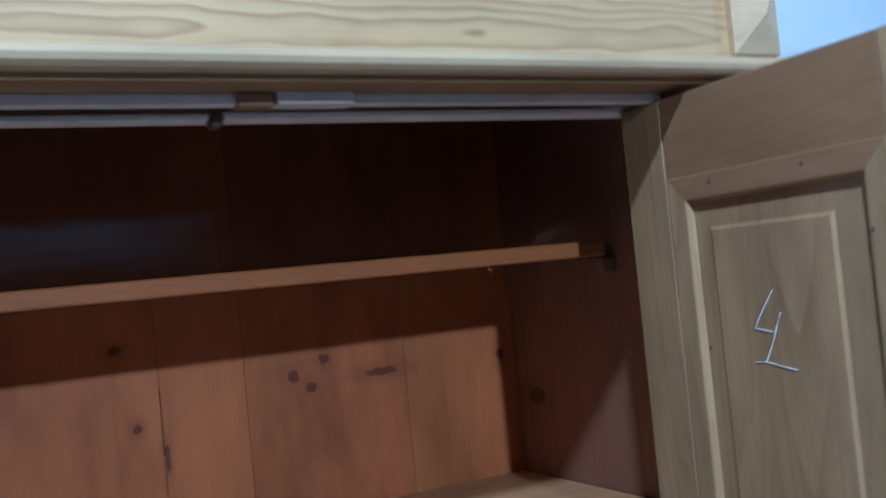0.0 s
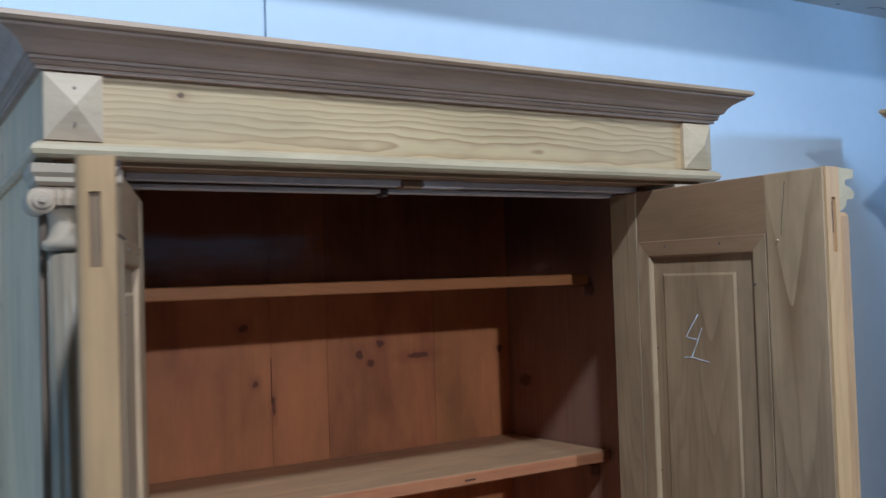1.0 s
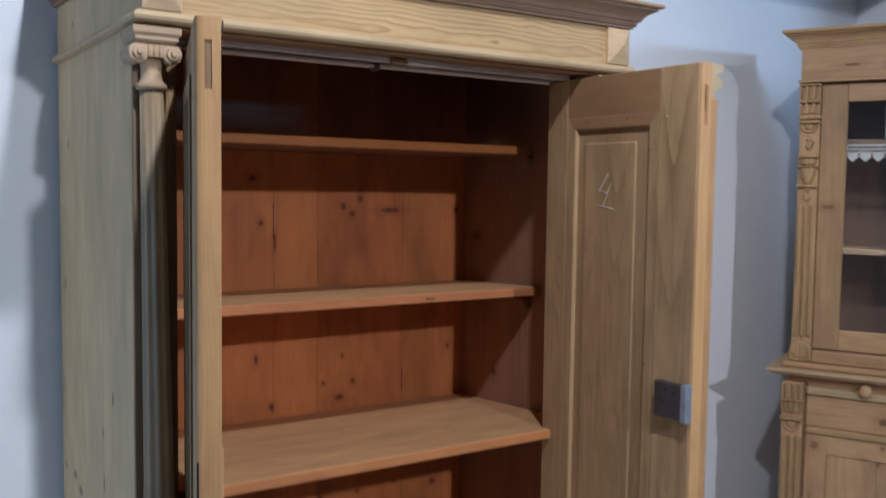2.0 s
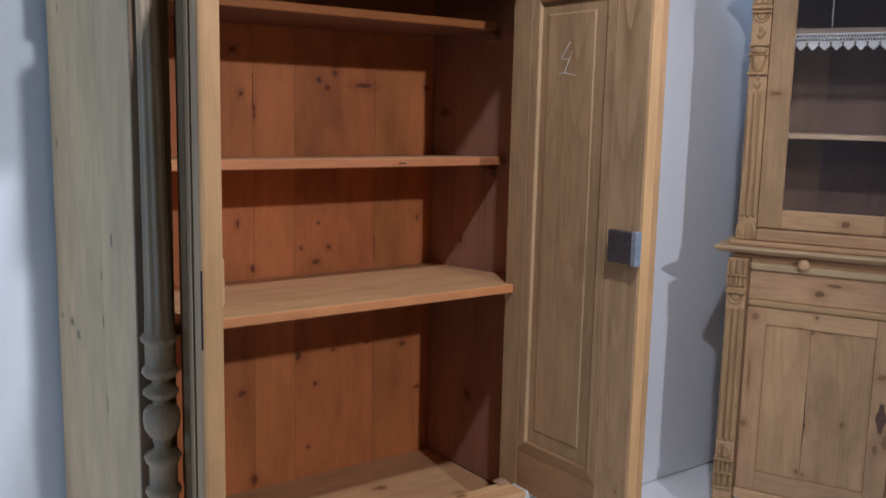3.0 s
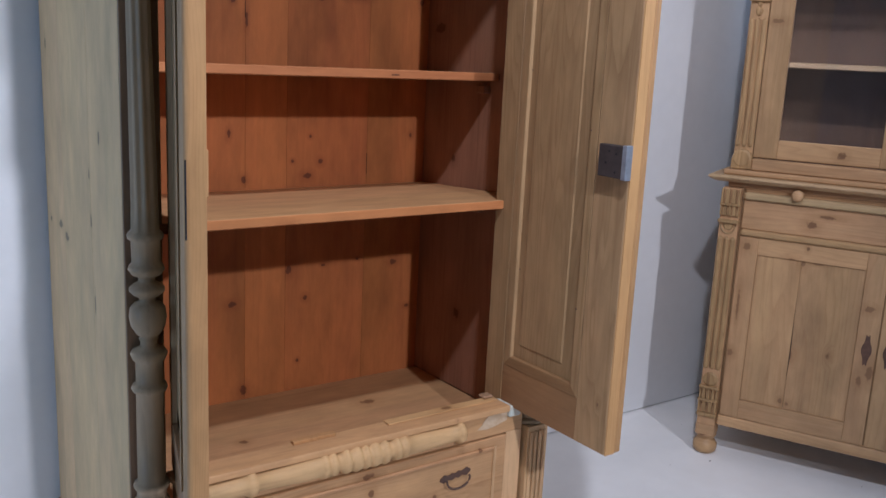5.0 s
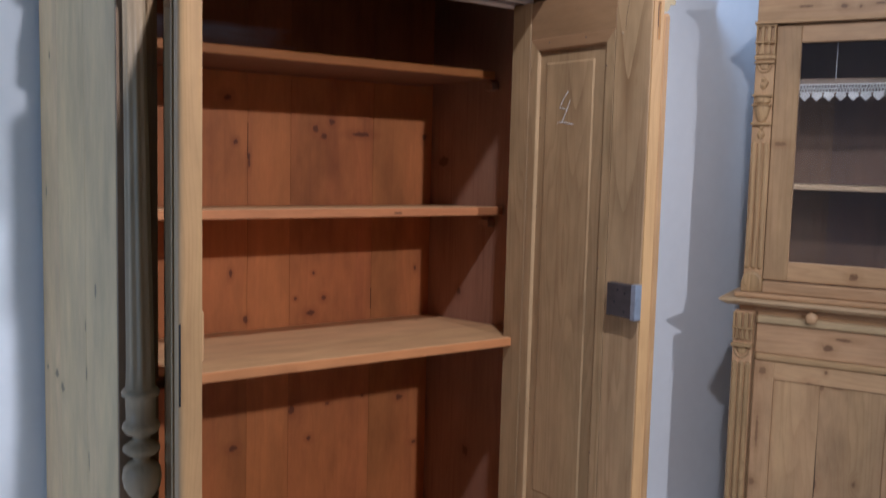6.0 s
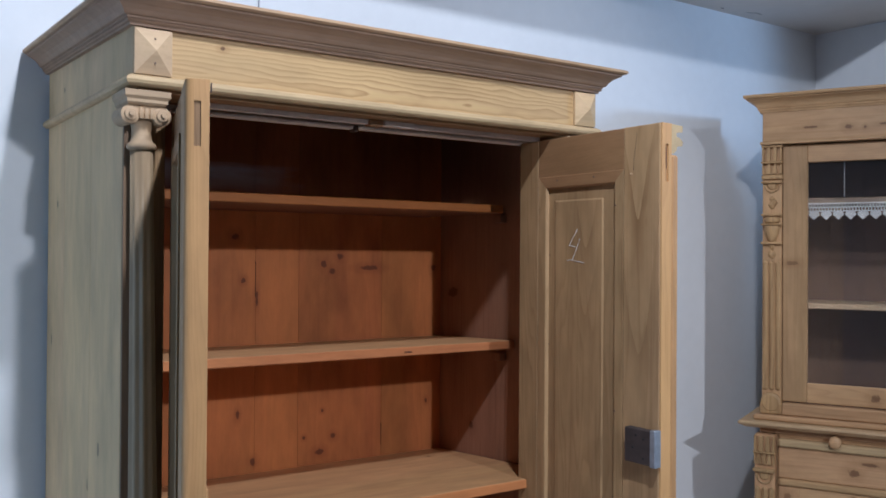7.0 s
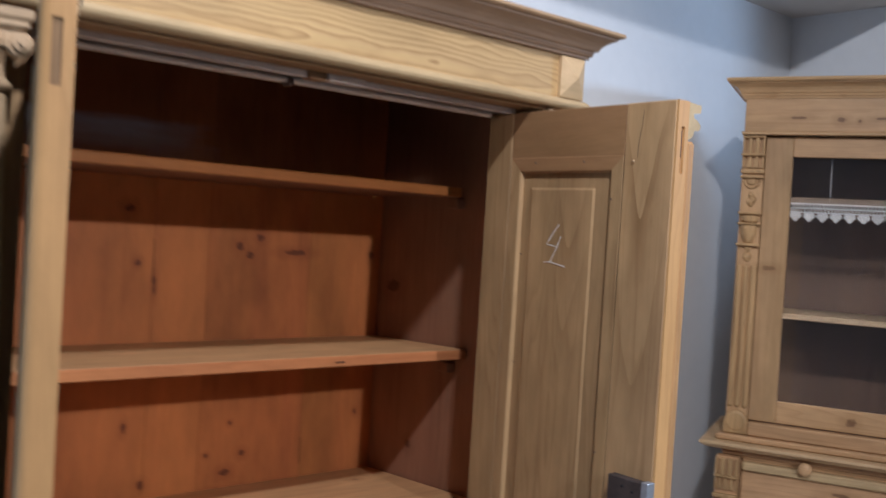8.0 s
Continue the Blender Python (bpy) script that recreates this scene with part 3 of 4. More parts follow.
for z, y in ((1.623, 0.30), (1.270, 0.30), (0.952, 0.30)):
    for x0, x1 in ((0.0285, 0.05), (IN - 0.05, IN - 0.0285)):
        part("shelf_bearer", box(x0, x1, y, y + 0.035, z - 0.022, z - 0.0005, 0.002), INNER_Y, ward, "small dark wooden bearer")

# front stiles beside the opening
for x0, x1 in ((0.0225, 0.082), (IN - 0.082, IN - 0.0225)):
    part("front_stile", box(x0, x1, 0.086, 0.1115, 0.40, 1.788, 0.001), DOOR_Z, ward, "dark aged front stile")

# frieze, bead, corner blocks, cornice
part("frieze", box(0.024, W - 0.024, 0.002, 0.022, 1.812, 1.896, 0.0008), FRIEZE_X, ward, "wide pale frieze board with bold wavy grain")
bead = [(-0.012, 1.7945), (0.006, 1.7945), (0.012, 1.798), (0.014, 1.803), (0.011, 1.809), (0.004, 1.813), (-0.012, 1.813)]
part("bead_moulding", sweep(bead, [(0, 0.652, -1, 0), (0, 0, -1, -1), (W, 0, 1, -1), (W, 0.652, 1, 0)]), BEAD_X, ward, "rounded pale bead")
part("frieze_soffit", box(0.012, W - 0.012, 0.012, 0.112, 1.7885, 1.7975, 0.001), DOOR_X, ward)
ROUND = [(0, 0.66, -1, 0), (0, 0, -1, -1), (W, 0, 1, -1), (W, 0.66, 1, 0)]


def risen(bm):
    """The sides climb a little towards the back."""
    for v in bm.verts:
        v.co.z += 0.036 * max(v.co.y, 0.0)
    return bm


cyma = [(-0.012, 1.890), (0.0005, 1.893), (0.008, 1.893), (0.008, 1.8975), (0.0115, 1.898), (0.0135, 1.9005), (0.012, 1.903), (0.0145, 1.9035), (0.0145, 1.907), (0.019, 1.908),
        (0.021, 1.9105), (0.024, 1.916), (0.030, 1.922), (0.038, 1.927), (0.0455, 1.9305), (0.046, 1.9335), (0.051, 1.9345), (-0.012, 1.9345)]
part("cornice", risen(sweep(cyma, ROUND)), CORNICE_X, ward, "projecting moulded cornice of browner pine")
fillet = [(0.0, 1.9348), (0.052, 1.9348), (0.056, 1.938), (0.055, 1.943), (0.050, 1.945), (0.0, 1.945)]
part("cornice_fillet", risen(sweep(fillet, ROUND)), FILLET_X, ward, "paler top edge of the cornice")
for x0 in (0.0005, W - 0.0635):
    bm = bmesh.new()
    x1, z0, z1 = x0 + 0.063, 1.8145, 1.8905
    c = [bm.verts.new(q) for q in ((x0, 0.002, z0), (x1, 0.002, z0), (x1, 0.002, z1), (x0, 0.002, z1))]
    d = [bm.verts.new(q) for q in ((x0, -0.006, z0), (x1, -0.006, z0), (x1, -0.006, z1), (x0, -0.006, z1))]
    tip = bm.verts.new(((x0 + x1) / 2, -0.022, (z0 + z1) / 2))
    for i in range(4):
        bm.faces.new((c[i], c[(i + 1) % 4], d[(i + 1) % 4], d[i]))
        bm.faces.new((d[i], d[(i + 1) % 4], tip))
    bm.faces.new(c)
    blk = part("corner_block", bm, CARVED if x0 < 0.5 else BEAD_X, ward, "pale pyramid-cut corner block")
    if x0 < 0.5:
        for nz in (z1 - 0.018, z0 + 0.018):
            part("nail", lathe([(0.0018, -0.0156), (0.0018, -0.0148)], (x0 + 0.0315, nz), 8, "y"), NAIL, blk)

# stop rail under the top, with pale strips
part("stop_rail", box(0.083, W - 0.083, 0.112, 0.135, 1.7765, 1.7880, 0.001), STRIP, ward, "greyish pale stop rail")
part("stop_strip", box(0.10, 0.465, 0.088, 0.1115, 1.772, 1.778, 0.001), STRIP, ward, "long pale wooden strip")
part("stop_strip", box(0.478, 0.90, 0.088, 0.1115, 1.773, 1.779, 0.001), STRIP, ward, "long pale wooden strip")
part("stop_strip", box(0.10, 0.935, 0.058, 0.072, 1.779, 1.7887, 0.001), STRIP, ward, "long pale wooden strip")
part("stop_block", box(0.516, 0.586, 0.048, 0.074, 1.778, 1.7887, 0.001), STRIP, ward, "pale wooden block")
part("catch", box(0.482, 0.514, 0.050, 0.074, 1.776, 1.7885, 0.002), DOOR_X, ward, "dark wooden catch")
part("catch", box(0.467, 0.477, 0.087, 0.112, 1.767, 1.779, 0.002), IRON, ward, "dark iron catch")

# boards behind the columns, and the corner columns
for x0 in (0.0005, W - 0.0355):
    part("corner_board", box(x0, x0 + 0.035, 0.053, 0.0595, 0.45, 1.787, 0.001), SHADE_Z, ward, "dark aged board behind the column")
shaft = [(0.030, 0.447), (0.034, 0.452), (0.036, 0.461), (0.033, 0.470), (0.028, 0.474), (0.028, 0.490), (0.032, 0.494), (0.034, 0.500), (0.032, 0.507), (0.026, 0.510),
         (0.0255, 0.690), (0.031, 0.694), (0.0335, 0.700), (0.031, 0.707), (0.025, 0.710), (0.025, 0.752), (0.030, 0.757), (0.034, 0.768), (0.030, 0.776),
         (0.016, 0.781), (0.015, 0.792), (0.018, 0.797), (0.015, 0.800), (0.023, 0.808), (0.031, 0.822), (0.034, 0.840), (0.032, 0.857), (0.025, 0.866), (0.015, 0.870),
         (0.015, 0.877), (0.024, 0.882), (0.032, 0.890), (0.032, 0.896), (0.024, 0.903), (0.015, 0.908), (0.015, 0.916), (0.026, 0.921), (0.033, 0.931), (0.031, 0.939),
         (0.026, 0.944), (0.026, 0.985), (0.032, 0.990), (0.033, 0.996), (0.030, 1.001), (0.0255, 1.005), (0.0245, 1.05), (0.0205, 1.47), (0.0188, 1.694)]
def leaning(bm):
    """The columns lean a little to the left above their vases."""
    for v in bm.verts:
        v.co.x -= 0.0115 * max(0.0, v.co.z - 0.80)
    return bm


for cx in (0.036, W - 0.036):
    col = part("column", leaning(lathe(shaft, (cx, 0.036), 72, flutes=(1.049, 1.66, 0.14))), COLUMN, ward, "greyish turned column with a vase-shaped lower part", smooth=True)
    neck = [(0.019, 1.691), (0.0235, 1.693), (0.0250, 1.697), (0.0235, 1.702), (0.0190, 1.705), (0.0170, 1.711), (0.0160, 1.722), (0.0170, 1.731), (0.0190, 1.737), (0.0215, 1.738), (0.0215, 1.743), (0.023, 1.747)]
    cap = part("capital", leaning(lathe(neck, (cx, 0.036), 28)), CARVED, col, "cream carved capital with scrolls", smooth=True)
    abacus = [(-0.030, 1.764), (0.0, 1.764), (0.004, 1.768), (0.004, 1.773), (0.008, 1.778), (0.008, 1.788), (-0.030, 1.788)]
    part("abacus", leaning(sweep(abacus, [(cx - 0.030, 0.075, -1, 0), (cx - 0.030, 0.003, -1, -1), (cx + 0.030, 0.003, 1, -1), (cx + 0.030, 0.075, 1, 0)])), CARVED, col)
    bm = bmesh.new()
    for sx in (-1, 1):
        for r, y0, y1 in ((0.0155, 0.006, 0.066), (0.0105, 0.001, 0.006), (0.0045, -0.004, 0.001)):
            lathe([(r * 0.85, y0), (r, y0 + 0.001), (r, y1 - 0.001), (r * 0.85, y1)], (cx + sx * 0.0265, 1.748), 18, "y", bm)
    box(cx - 0.024, cx + 0.024, 0.007, 0.065, 1.742, 1.764, 0.002, bm)
    for k in range(-1, 2):
        lathe([(0.004, 1.742), (0.005, 1.75), (0.003, 1.76)], (cx + k * 0.009, 0.007), 8, "z", bm)
    part("scroll", leaning(bm), CARVED, col)

# foot: plinth, pedestals, drawer, rails
part("plinth", box(0.004, W - 0.004, 0.004, 0.65, 0.0, 0.17, 0.003), PINE_X, ward, "plain pine plinth standing on the floor")
foot_mould = [(-0.02, 0.165), (0.016, 0.165), (0.016, 0.180), (0.010, 0.188), (0.010, 0.196), (0.002, 0.204), (-0.02, 0.204)]
part("plinth_moulding", sweep(foot_mould, [(0, 0.652, -1, 0), (0, 0, -1, -1), (W, 0, 1, -1), (W, 0.652, 1, 0)]), PINE_X, ward)
for x0 in (0.002, W - 0.070):
    ped = part("pedestal", box(x0, x0 + 0.066, -0.004, 0.07, 0.204, 0.432, 0.001), PINE_Z, ward, "fluted square pedestal under the column")
    bm = bmesh.new()
    for k in range(4):
        x = x0 + 0.006 + k * 0.0145
        box(x, x + 0.0100, -0.0095, -0.0035, 0.225, 0.420, 0.003, bm)
    part("flute", bm, PINE_Z, ped)
    base = [(0.034, 0.432), (0.038, 0.436), (0.038, 0.442), (0.034, 0.447)]
    part("pedestal_cap", lathe(base, (x0 + 0.033, 0.036), 28), COLUMN, ped, smooth=True)
for a, b in ((0.081, 0.132), (W - 0.132, W - 0.081)):
    part("drawer_stile", box(a, b, 0.010, 0.049, 0.205, 0.4278, 0.001), PINE_Z, ward)
part("front_rail", box(0.075, 0.914, -0.002, 0.068, 0.4875, 0.503, 0.0018), RAIL_X, ward, "worn pale front rail with chipped edge")
PAINT = plain("teal_grey_paint", (0.36, 0.43, 0.42), 0.7, 0.0, 70, 0.3, 0.2, second=(0.62, 0.52, 0.38))
part("rail_end", box(0.9145, 0.952, -0.001, 0.060, 0.470, 0.5005, 0.004), PAINT, ward, "rail end with worn teal and white paint")
CHIPPED = plain("chipped_white_paint", (0.58, 0.47, 0.33), 0.75, 0.0, 60, 0.15, 0.3, second=(0.46, 0.29, 0.15))
patch = [(0.822, 0.452), (0.850, 0.449), (0.880, 0.453), (0.9140, 0.462), (0.9142, 0.4868), (0.862, 0.4868), (0.845, 0.476), (0.836, 0.463)]
part("paint_patch", outline(patch, 0.0012, lambda u, v, t: (u, 0.0098 - t, v)), CHIPPED, ward, "patch of chipped white paint")
part("stop_knob", box(0.872, 0.902, 0.052, 0.078, 0.5072, 0.515, 0.003), SHADE_Z, ward, "small dark wooden stop")
part("drawer_rail", box(0.081, W - 0.081, 0.010, 0.049, 0.428, 0.4872, 0.001), PINE_X, ward)
part("stop_lath", box(0.348, 0.452, 0.050, 0.066, 0.5032, 0.511, 0.001), EDGE_Z, ward, "short nailed lath")
part("stop_lath", box(0.585, 0.905, 0.040, 0.0665, 0.5032, 0.5070, 0.001), RAIL_X, ward, "long low lath along the rail")
half = [(0.010, 0.165), (0.019, 0.170), (0.020, 0.225), (0.021, 0.250), (0.026, 0.253), (0.0275, 0.261), (0.026, 0.270), (0.019, 0.273), (0.0205, 0.31), (0.0240, 0.385),
        (0.0240, 0.420), (0.0275, 0.422), (0.0285, 0.429), (0.0275, 0.436), (0.021, 0.439), (0.0275, 0.443), (0.0285, 0.450), (0.0265, 0.456), (0.0205, 0.459), (0.0215, 0.470), (0.0285, 0.476), (0.0300, 0.482),
        (0.0285, 0.488), (0.0215, 0.492), (0.0285, 0.499), (0.0305, 0.508), (0.0285, 0.517), (0.022, 0.521), (0.028, 0.526), (0.0300, 0.531)]
turned = [(r, h - 0.033) for r, h in half + [(r, 1.062 - h) for r, h in half[-2::-1]]]
# the right end is sawn off behind its last disc
turned = [q for q in turned if q[1] < 0.750] + [(0.0200, 0.752), (0.0262, 0.754), (0.0278, 0.761), (0.0262, 0.769), (0.006, 0.771)]
part("turned_bar", lathe(turned, (0.006, 0.463), 28, "x"), BAR_X, ward, "split turned bar of pale wood", smooth=True)

drawer = part("drawer", box(0.134, W - 0.134, 0.006, 0.045, 0.222, 0.424, 0.002), PINE_X, ward, "pale pine drawer front, closed")
for x0, x1, z0, z1 in ((0.166, 0.174, 0.248, 0.402), (W - 0.174, W - 0.166, 0.248, 0.402), (0.1742, W - 0.1742, 0.394, 0.402), (0.1742, W - 0.1742, 0.248, 0.256)):
    part("drawer_bead", box(x0, x1, 0.001, 0.0065, z0, z1, 0.002), PINE_Z if z1 - z0 > 0.1 else PINE_X, drawer)


def plate(cx, cz, w, h, parent, y, label=""):
    """A long shaped backplate with flared ends."""
    half_shape = ((0.0, 0.55), (0.12, 0.80), (0.22, 0.95), (0.32, 0.70), (0.45, 0.62), (0.58, 0.85), (0.70, 1.10), (0.80, 0.95), (0.86, 0.60), (0.94, 0.45), (1.0, 0.0))
    top = [(u, v) for u, v in half_shape]
    ring_pts = top + [(u, -v * 0.9) for u, v in top[-2::-1]] + [(-u, -v * 0.9) for u, v in top[1:]] + [(-u, v) for u, v in top[-2:0:-1]]
    return part("backplate", outline([(cx + w * u, cz + h * v + 0.10 * w * u) for u, v in ring_pts], 0.002, lambda a, b, t: (a, y - t, b)), IRON, parent, label)


def tube(points, radius, steps=8, bm=None):
    bm = bm or bmesh.new()
    rings = []
    for i, p in enumerate(points):
        a, b = Vector(points[max(i - 1, 0)]), Vector(points[min(i + 1, len(points) - 1)])
        d = (b - a).normalized()
        side = d.cross(Vector((0, 0, 1)) if abs(d.z) < 0.9 else Vector((1, 0, 0))).normalized()
        up = side.cross(d)
        rings.append([bm.verts.new(Vector(p) + radius * (math.cos(2 * math.pi * k / steps) * side + math.sin(2 * math.pi * k / steps) * up)) for k in range(steps)])
    for a, b in zip(rings, rings[1:]):
        for k in range(steps):
            bm.faces.new((a[k], a[(k + 1) % steps], b[(k + 1) % steps], b[k]))
    bm.faces.new(rings[0])
    bm.faces.new(rings[-1][::-1])
    return bm


for hx in (0.304, 0.758):
    pl = plate(hx, 0.352, 0.046, 0.010, drawer, 0.0055, "dark iron drop handle with a shaped plate")
    pts = [(hx - 0.034, -0.006, 0.350)] + [(hx - 0.034 * math.cos(math.pi * k / 10), -0.010, 0.348 - 0.024 * math.sin(math.pi * k / 10)) for k in range(11)] + [(hx + 0.034, -0.006, 0.350)]
    part("bail", tube(pts, 0.0028), IRON, pl)
plate(0.512, 0.326, 0.046, 0.010, drawer, 0.0055, "dark iron keyhole plate")


# ---- the doors, built with the hinge edge at the origin, the inner face to +y ----
def door(name, label, m, lock, flip):
    """Local: x from the hinge edge to the free edge, y from the outer face (0) to the inner face, z up."""
    def fpart(pname, bm, material, parent, plabel=""):
        if flip:
            for v in bm.verts:
                v.co.y = -v.co.y
        return part(pname, bm, material, parent, plabel)

    w, hi, lo = 0.428, 1.779 if lock else 1.757, 0.494
    d = fpart(name, box(0.0, 0.066, 0.0, 0.029, lo, hi, 0.002), DOOR_Z, ward, label)
    d.matrix_local = m
    fpart("stile", box(w - 0.097, w if lock else w - 0.008, 0.0, 0.029, lo, hi, 0.0015), STILE_Z, d)
    fpart("rail", box(0.0662, w - 0.0972, 0.001, 0.0285, 1.693, hi - 0.0005, 0.001), DOOR_X, d, "reddish top rail")
    fpart("rail", box(0.0662, w - 0.0972, 0.001, 0.0285, lo + 0.0005, 0.597, 0.001), DOOR_X, d)
    # one panel with a raised field on both faces
    x0, x1, z0, z1 = 0.055, w - 0.090, 0.590, 1.700
    fx0, fx1, fz0, fz1 = 0.120, 0.264, 0.660, 1.637
    bm = bmesh.new()
    rect = lambda a, b, c, e, y: [bm.verts.new(q) for q in ((a, y, c), (b, y, c), (b, y, e), (a, y, e))]
    rings = [rect(fx0, fx1, fz0, fz1, 0.0238), rect(fx0 - 0.004, fx1 + 0.004, fz0 - 0.004, fz1 + 0.004, 0.0215), rect(x0, x1, z0, z1, 0.0205),
             rect(x0, x1, z0, z1, 0.0105), rect(fx0 - 0.004, fx1 + 0.004, fz0 - 0.004, fz1 + 0.004, 0.0095), rect(fx0, fx1, fz0, fz1, 0.0055)]
    for a, b in zip(rings, rings[1:]):
        for i in range(4):
            bm.faces.new((a[i], a[(i + 1) % 4], b[(i + 1) % 4], b[i]))
    bm.faces.new(rings[0])
    bm.faces.new(rings[-1][::-1])
    fpart("panel", bm, PANEL_Z, d, "raised and fielded pine panel")
    # mitred mouldings round the panel, on both faces
    prof = [(0.0, 0.0195), (0.0012, 0.0215), (0.0022, 0.0250), (0.0030, 0.0276), (0.0044, 0.0289), (0.0080, 0.0292), (0.017, 0.0292), (0.024, 0.0292), (0.0275, 0.0294), (0.0285, 0.0288), (0.024, 0.0175)]
    px0, px1, pz0, pz1 = 0.096, 0.302, 0.624, 1.666
    runs = (((px0, pz0), (px1, pz0), (-1, -1), (1, -1)), ((px1, pz0), (px1, pz1), (1, -1), (1, 1)), ((px1, pz1), (px0, pz1), (1, 1), (-1, 1)), ((px0, pz1), (px0, pz0), (-1, 1), (-1, -1)))
    for face in (0, 1):
        for k, ((ax, az), (bx, bz), oa, ob_) in enumerate(runs):
            bm = bmesh.new()
            lift = (lambda y: y) if face == 0 else (lambda y: 0.026 - y)
            ra = [bm.verts.new((ax + o * oa[0], lift(y), az + o * oa[1])) for o, y in prof]
            rb = [bm.verts.new((bx + o * ob_[0], lift(y), bz + o * ob_[1])) for o, y in prof]
            for i in range(len(prof)):
                bm.faces.new((ra[i], ra[(i + 1) % len(prof)], rb[(i + 1) % len(prof)], rb[i]))
            bm.faces.new(ra)
            bm.faces.new(rb[::-1])
            fpart("moulding", bm, MOULD_X if k in (0, 2) else MOULD_Z, d, "mitred moulding with nail holes" if k == 2 else "")
    # planed free edge with its bolt slot
    inner = 0.028 if lock else 0.033
    s0, s1, top = (0.0095, 0.0185, 1.738) if lock else (0.0122, 0.0215, 1.727)
    if lock:
        bm = box(w + 0.0002, w + 0.004, 0.001, inner, lo, 1.6645, 0)
        for ya, yb, za, zb in ((s1, inner, 1.6645, top), (0.001, s0, 1.6645, top), (0.001, inner, top, hi)):
            box(w + 0.0002, w + 0.004, ya, yb, za, zb, 0, bm)
    else:
        # the outer corner is worn round
        worn = [(w - 0.0078, 0.0002), (w - 0.004, 0.0006), (w - 0.001, 0.0018), (w + 0.0012, 0.0036), (w + 0.0028, 0.0062), (w + 0.0037, 0.009), (w + 0.004, s0)]
        bm = bmesh.new()
        for za, zb in ((lo, 1.6645), (top, hi)):
            outline(worn + [(w + 0.004, inner), (w - 0.0078, inner)], zb - za, lambda u, v, t: (u, v, za + t), bm)
        outline(worn + [(w - 0.0078, s0)], top - 1.6645, lambda u, v, t: (u, v, 1.6645 + t), bm)
        outline([(w - 0.0078, s1), (w + 0.004, s1), (w + 0.004, inner), (w - 0.0078, inner)], top - 1.6645, lambda u, v, t: (u, v, 1.6645 + t), bm)
    fpart("edge_lipping", bm, LIP_Z if lock else EDGE_Z, d, "bright orange planed edge" if lock else "pale planed edge")
    fpart("bolt_slot", box(w - 0.004 if lock else w - 0.0076, w + (0.0008 if lock else 0.0014), s0 + 0.0002, s1 - 0.0002, 1.6648, top - 0.0002, 0), CLOSE_Z if lock else SLOT, d, "worn recess for a sliding bolt")
    if lock:
        fpart("bolt", box(w + 0.0009, w + 0.0016, 0.0125, 0.0145, 1.690, 1.732, 0.0002), IRON, d)
    # nails
    for nx, nz, ny in ((0.098, 1.519, 0.0208), (0.096, 1.319, 0.0208), (0.098, 0.845, 0.0208), (0.307, 0.80, 0.0294), (0.309, 1.20, 0.0294), (0.309, 1.622, 0.0294), (0.13, 1.685, 0.0294), (0.245, 1.685, 0.0294)):
        fpart("nail", lathe([(0.0021, ny - 0.004), (0.0021, ny + 0.0006)], (nx, nz), 8, "y"), NAIL, d)
    for hz in (0.70, 1.55):
        fpart("hinge", lathe([(0.004, hz - 0.03), (0.004, hz + 0.03)], (-0.004, 0.003), 10), IRON, d, "small iron pin hinge")
    if lock:
        lk = fpart("lock", box(w - 0.074, w - 0.0015, 0.0292, 0.047, 1.110, 1.178, 0.0015), LOCK, d, "dark iron box lock with rivets")
        fpart("lock_plate", box(w - 0.007, w + 0.006, 0.0292, 0.0475, 1.108, 1.180, 0.001), STEEL, lk, "bright steel edge plate")
        for rx, rz in ((0.05, 0.05), (0.05, 0.012), (0.022, 0.03), (0.03, 0.055)):
            fpart("rivet", lathe([(0.0028, 0.0468), (0.002, 0.0478)], (w - 0.074 + rx, 1.110 + rz), 8, "y"), RIVET, lk)
    return d


right_door = door("wardrobe_door", "open pine door with a raised panel, iron lock and chalk mark inside", pose(0.952, 0.115, 0, 0, 0, -90), True, True)
left_door = door("wardrobe_door", "pine door swung open, seen on its narrow planed edge", pose(0.130 - 0.029 * math.cos(radians(15.7)), 0.105 + 0.029 * math.sin(radians(15.7)), 0, 0, 0, -90 - 15.7), False, False)


# carved bracket and half-round strip on the outer face of the right door
pts = [(0.000, 0.0), (0.010, 0.002), (0.018, 0.008), (0.020, 0.016), (0.034, 0.018), (0.037, 0.026), (0.026, 0.034), (0.018, 0.036), (0.017, 0.043), (0.035, 0.046), (0.036, 0.058), (0.0, 0.060)]
part("carved_bracket", outline(pts, 0.060, lambda u, v, t: (0.428 - t, u, 1.719 + v)), BEAD_X, right_door, "pale carved bracket at the top of the door edge")
part("closing_strip", box(0.372, 0.4315, 0.0004, 0.022, 0.492, 1.718, 0.005), CLOSE_Z, right_door, "browner closing strip along the outer edge")
part("screw", lathe([(0.0018, -0.029), (0.0012, -0.033)], (0.352, 1.684), 10, "y"), CARVED, right_door)
part("crack", tube([(0.366, -0.0288, 1.766), (0.364, -0.0288, 1.742), (0.359, -0.0288, 1.715), (0.358, -0.0288, 1.690)], 0.0005, 5), RIVET, right_door, "dark drying crack")

# chalk mark on the panel
def stroke(points):
    """Door places (along the door, up), drawn a hair above the panel."""
    return tube([(u + 0.006, -0.0243, v) for u, v in points], 0.00055, 6)

chalk = part("chalk_mark", stroke([(0.185, 1.576), (0.178, 1.567), (0.171, 1.558), (0.163, 1.547), (0.159, 1.540), (0.168, 1.539), (0.180, 1.537)]), CHALK, right_door, "white chalk figure four with a line under it")
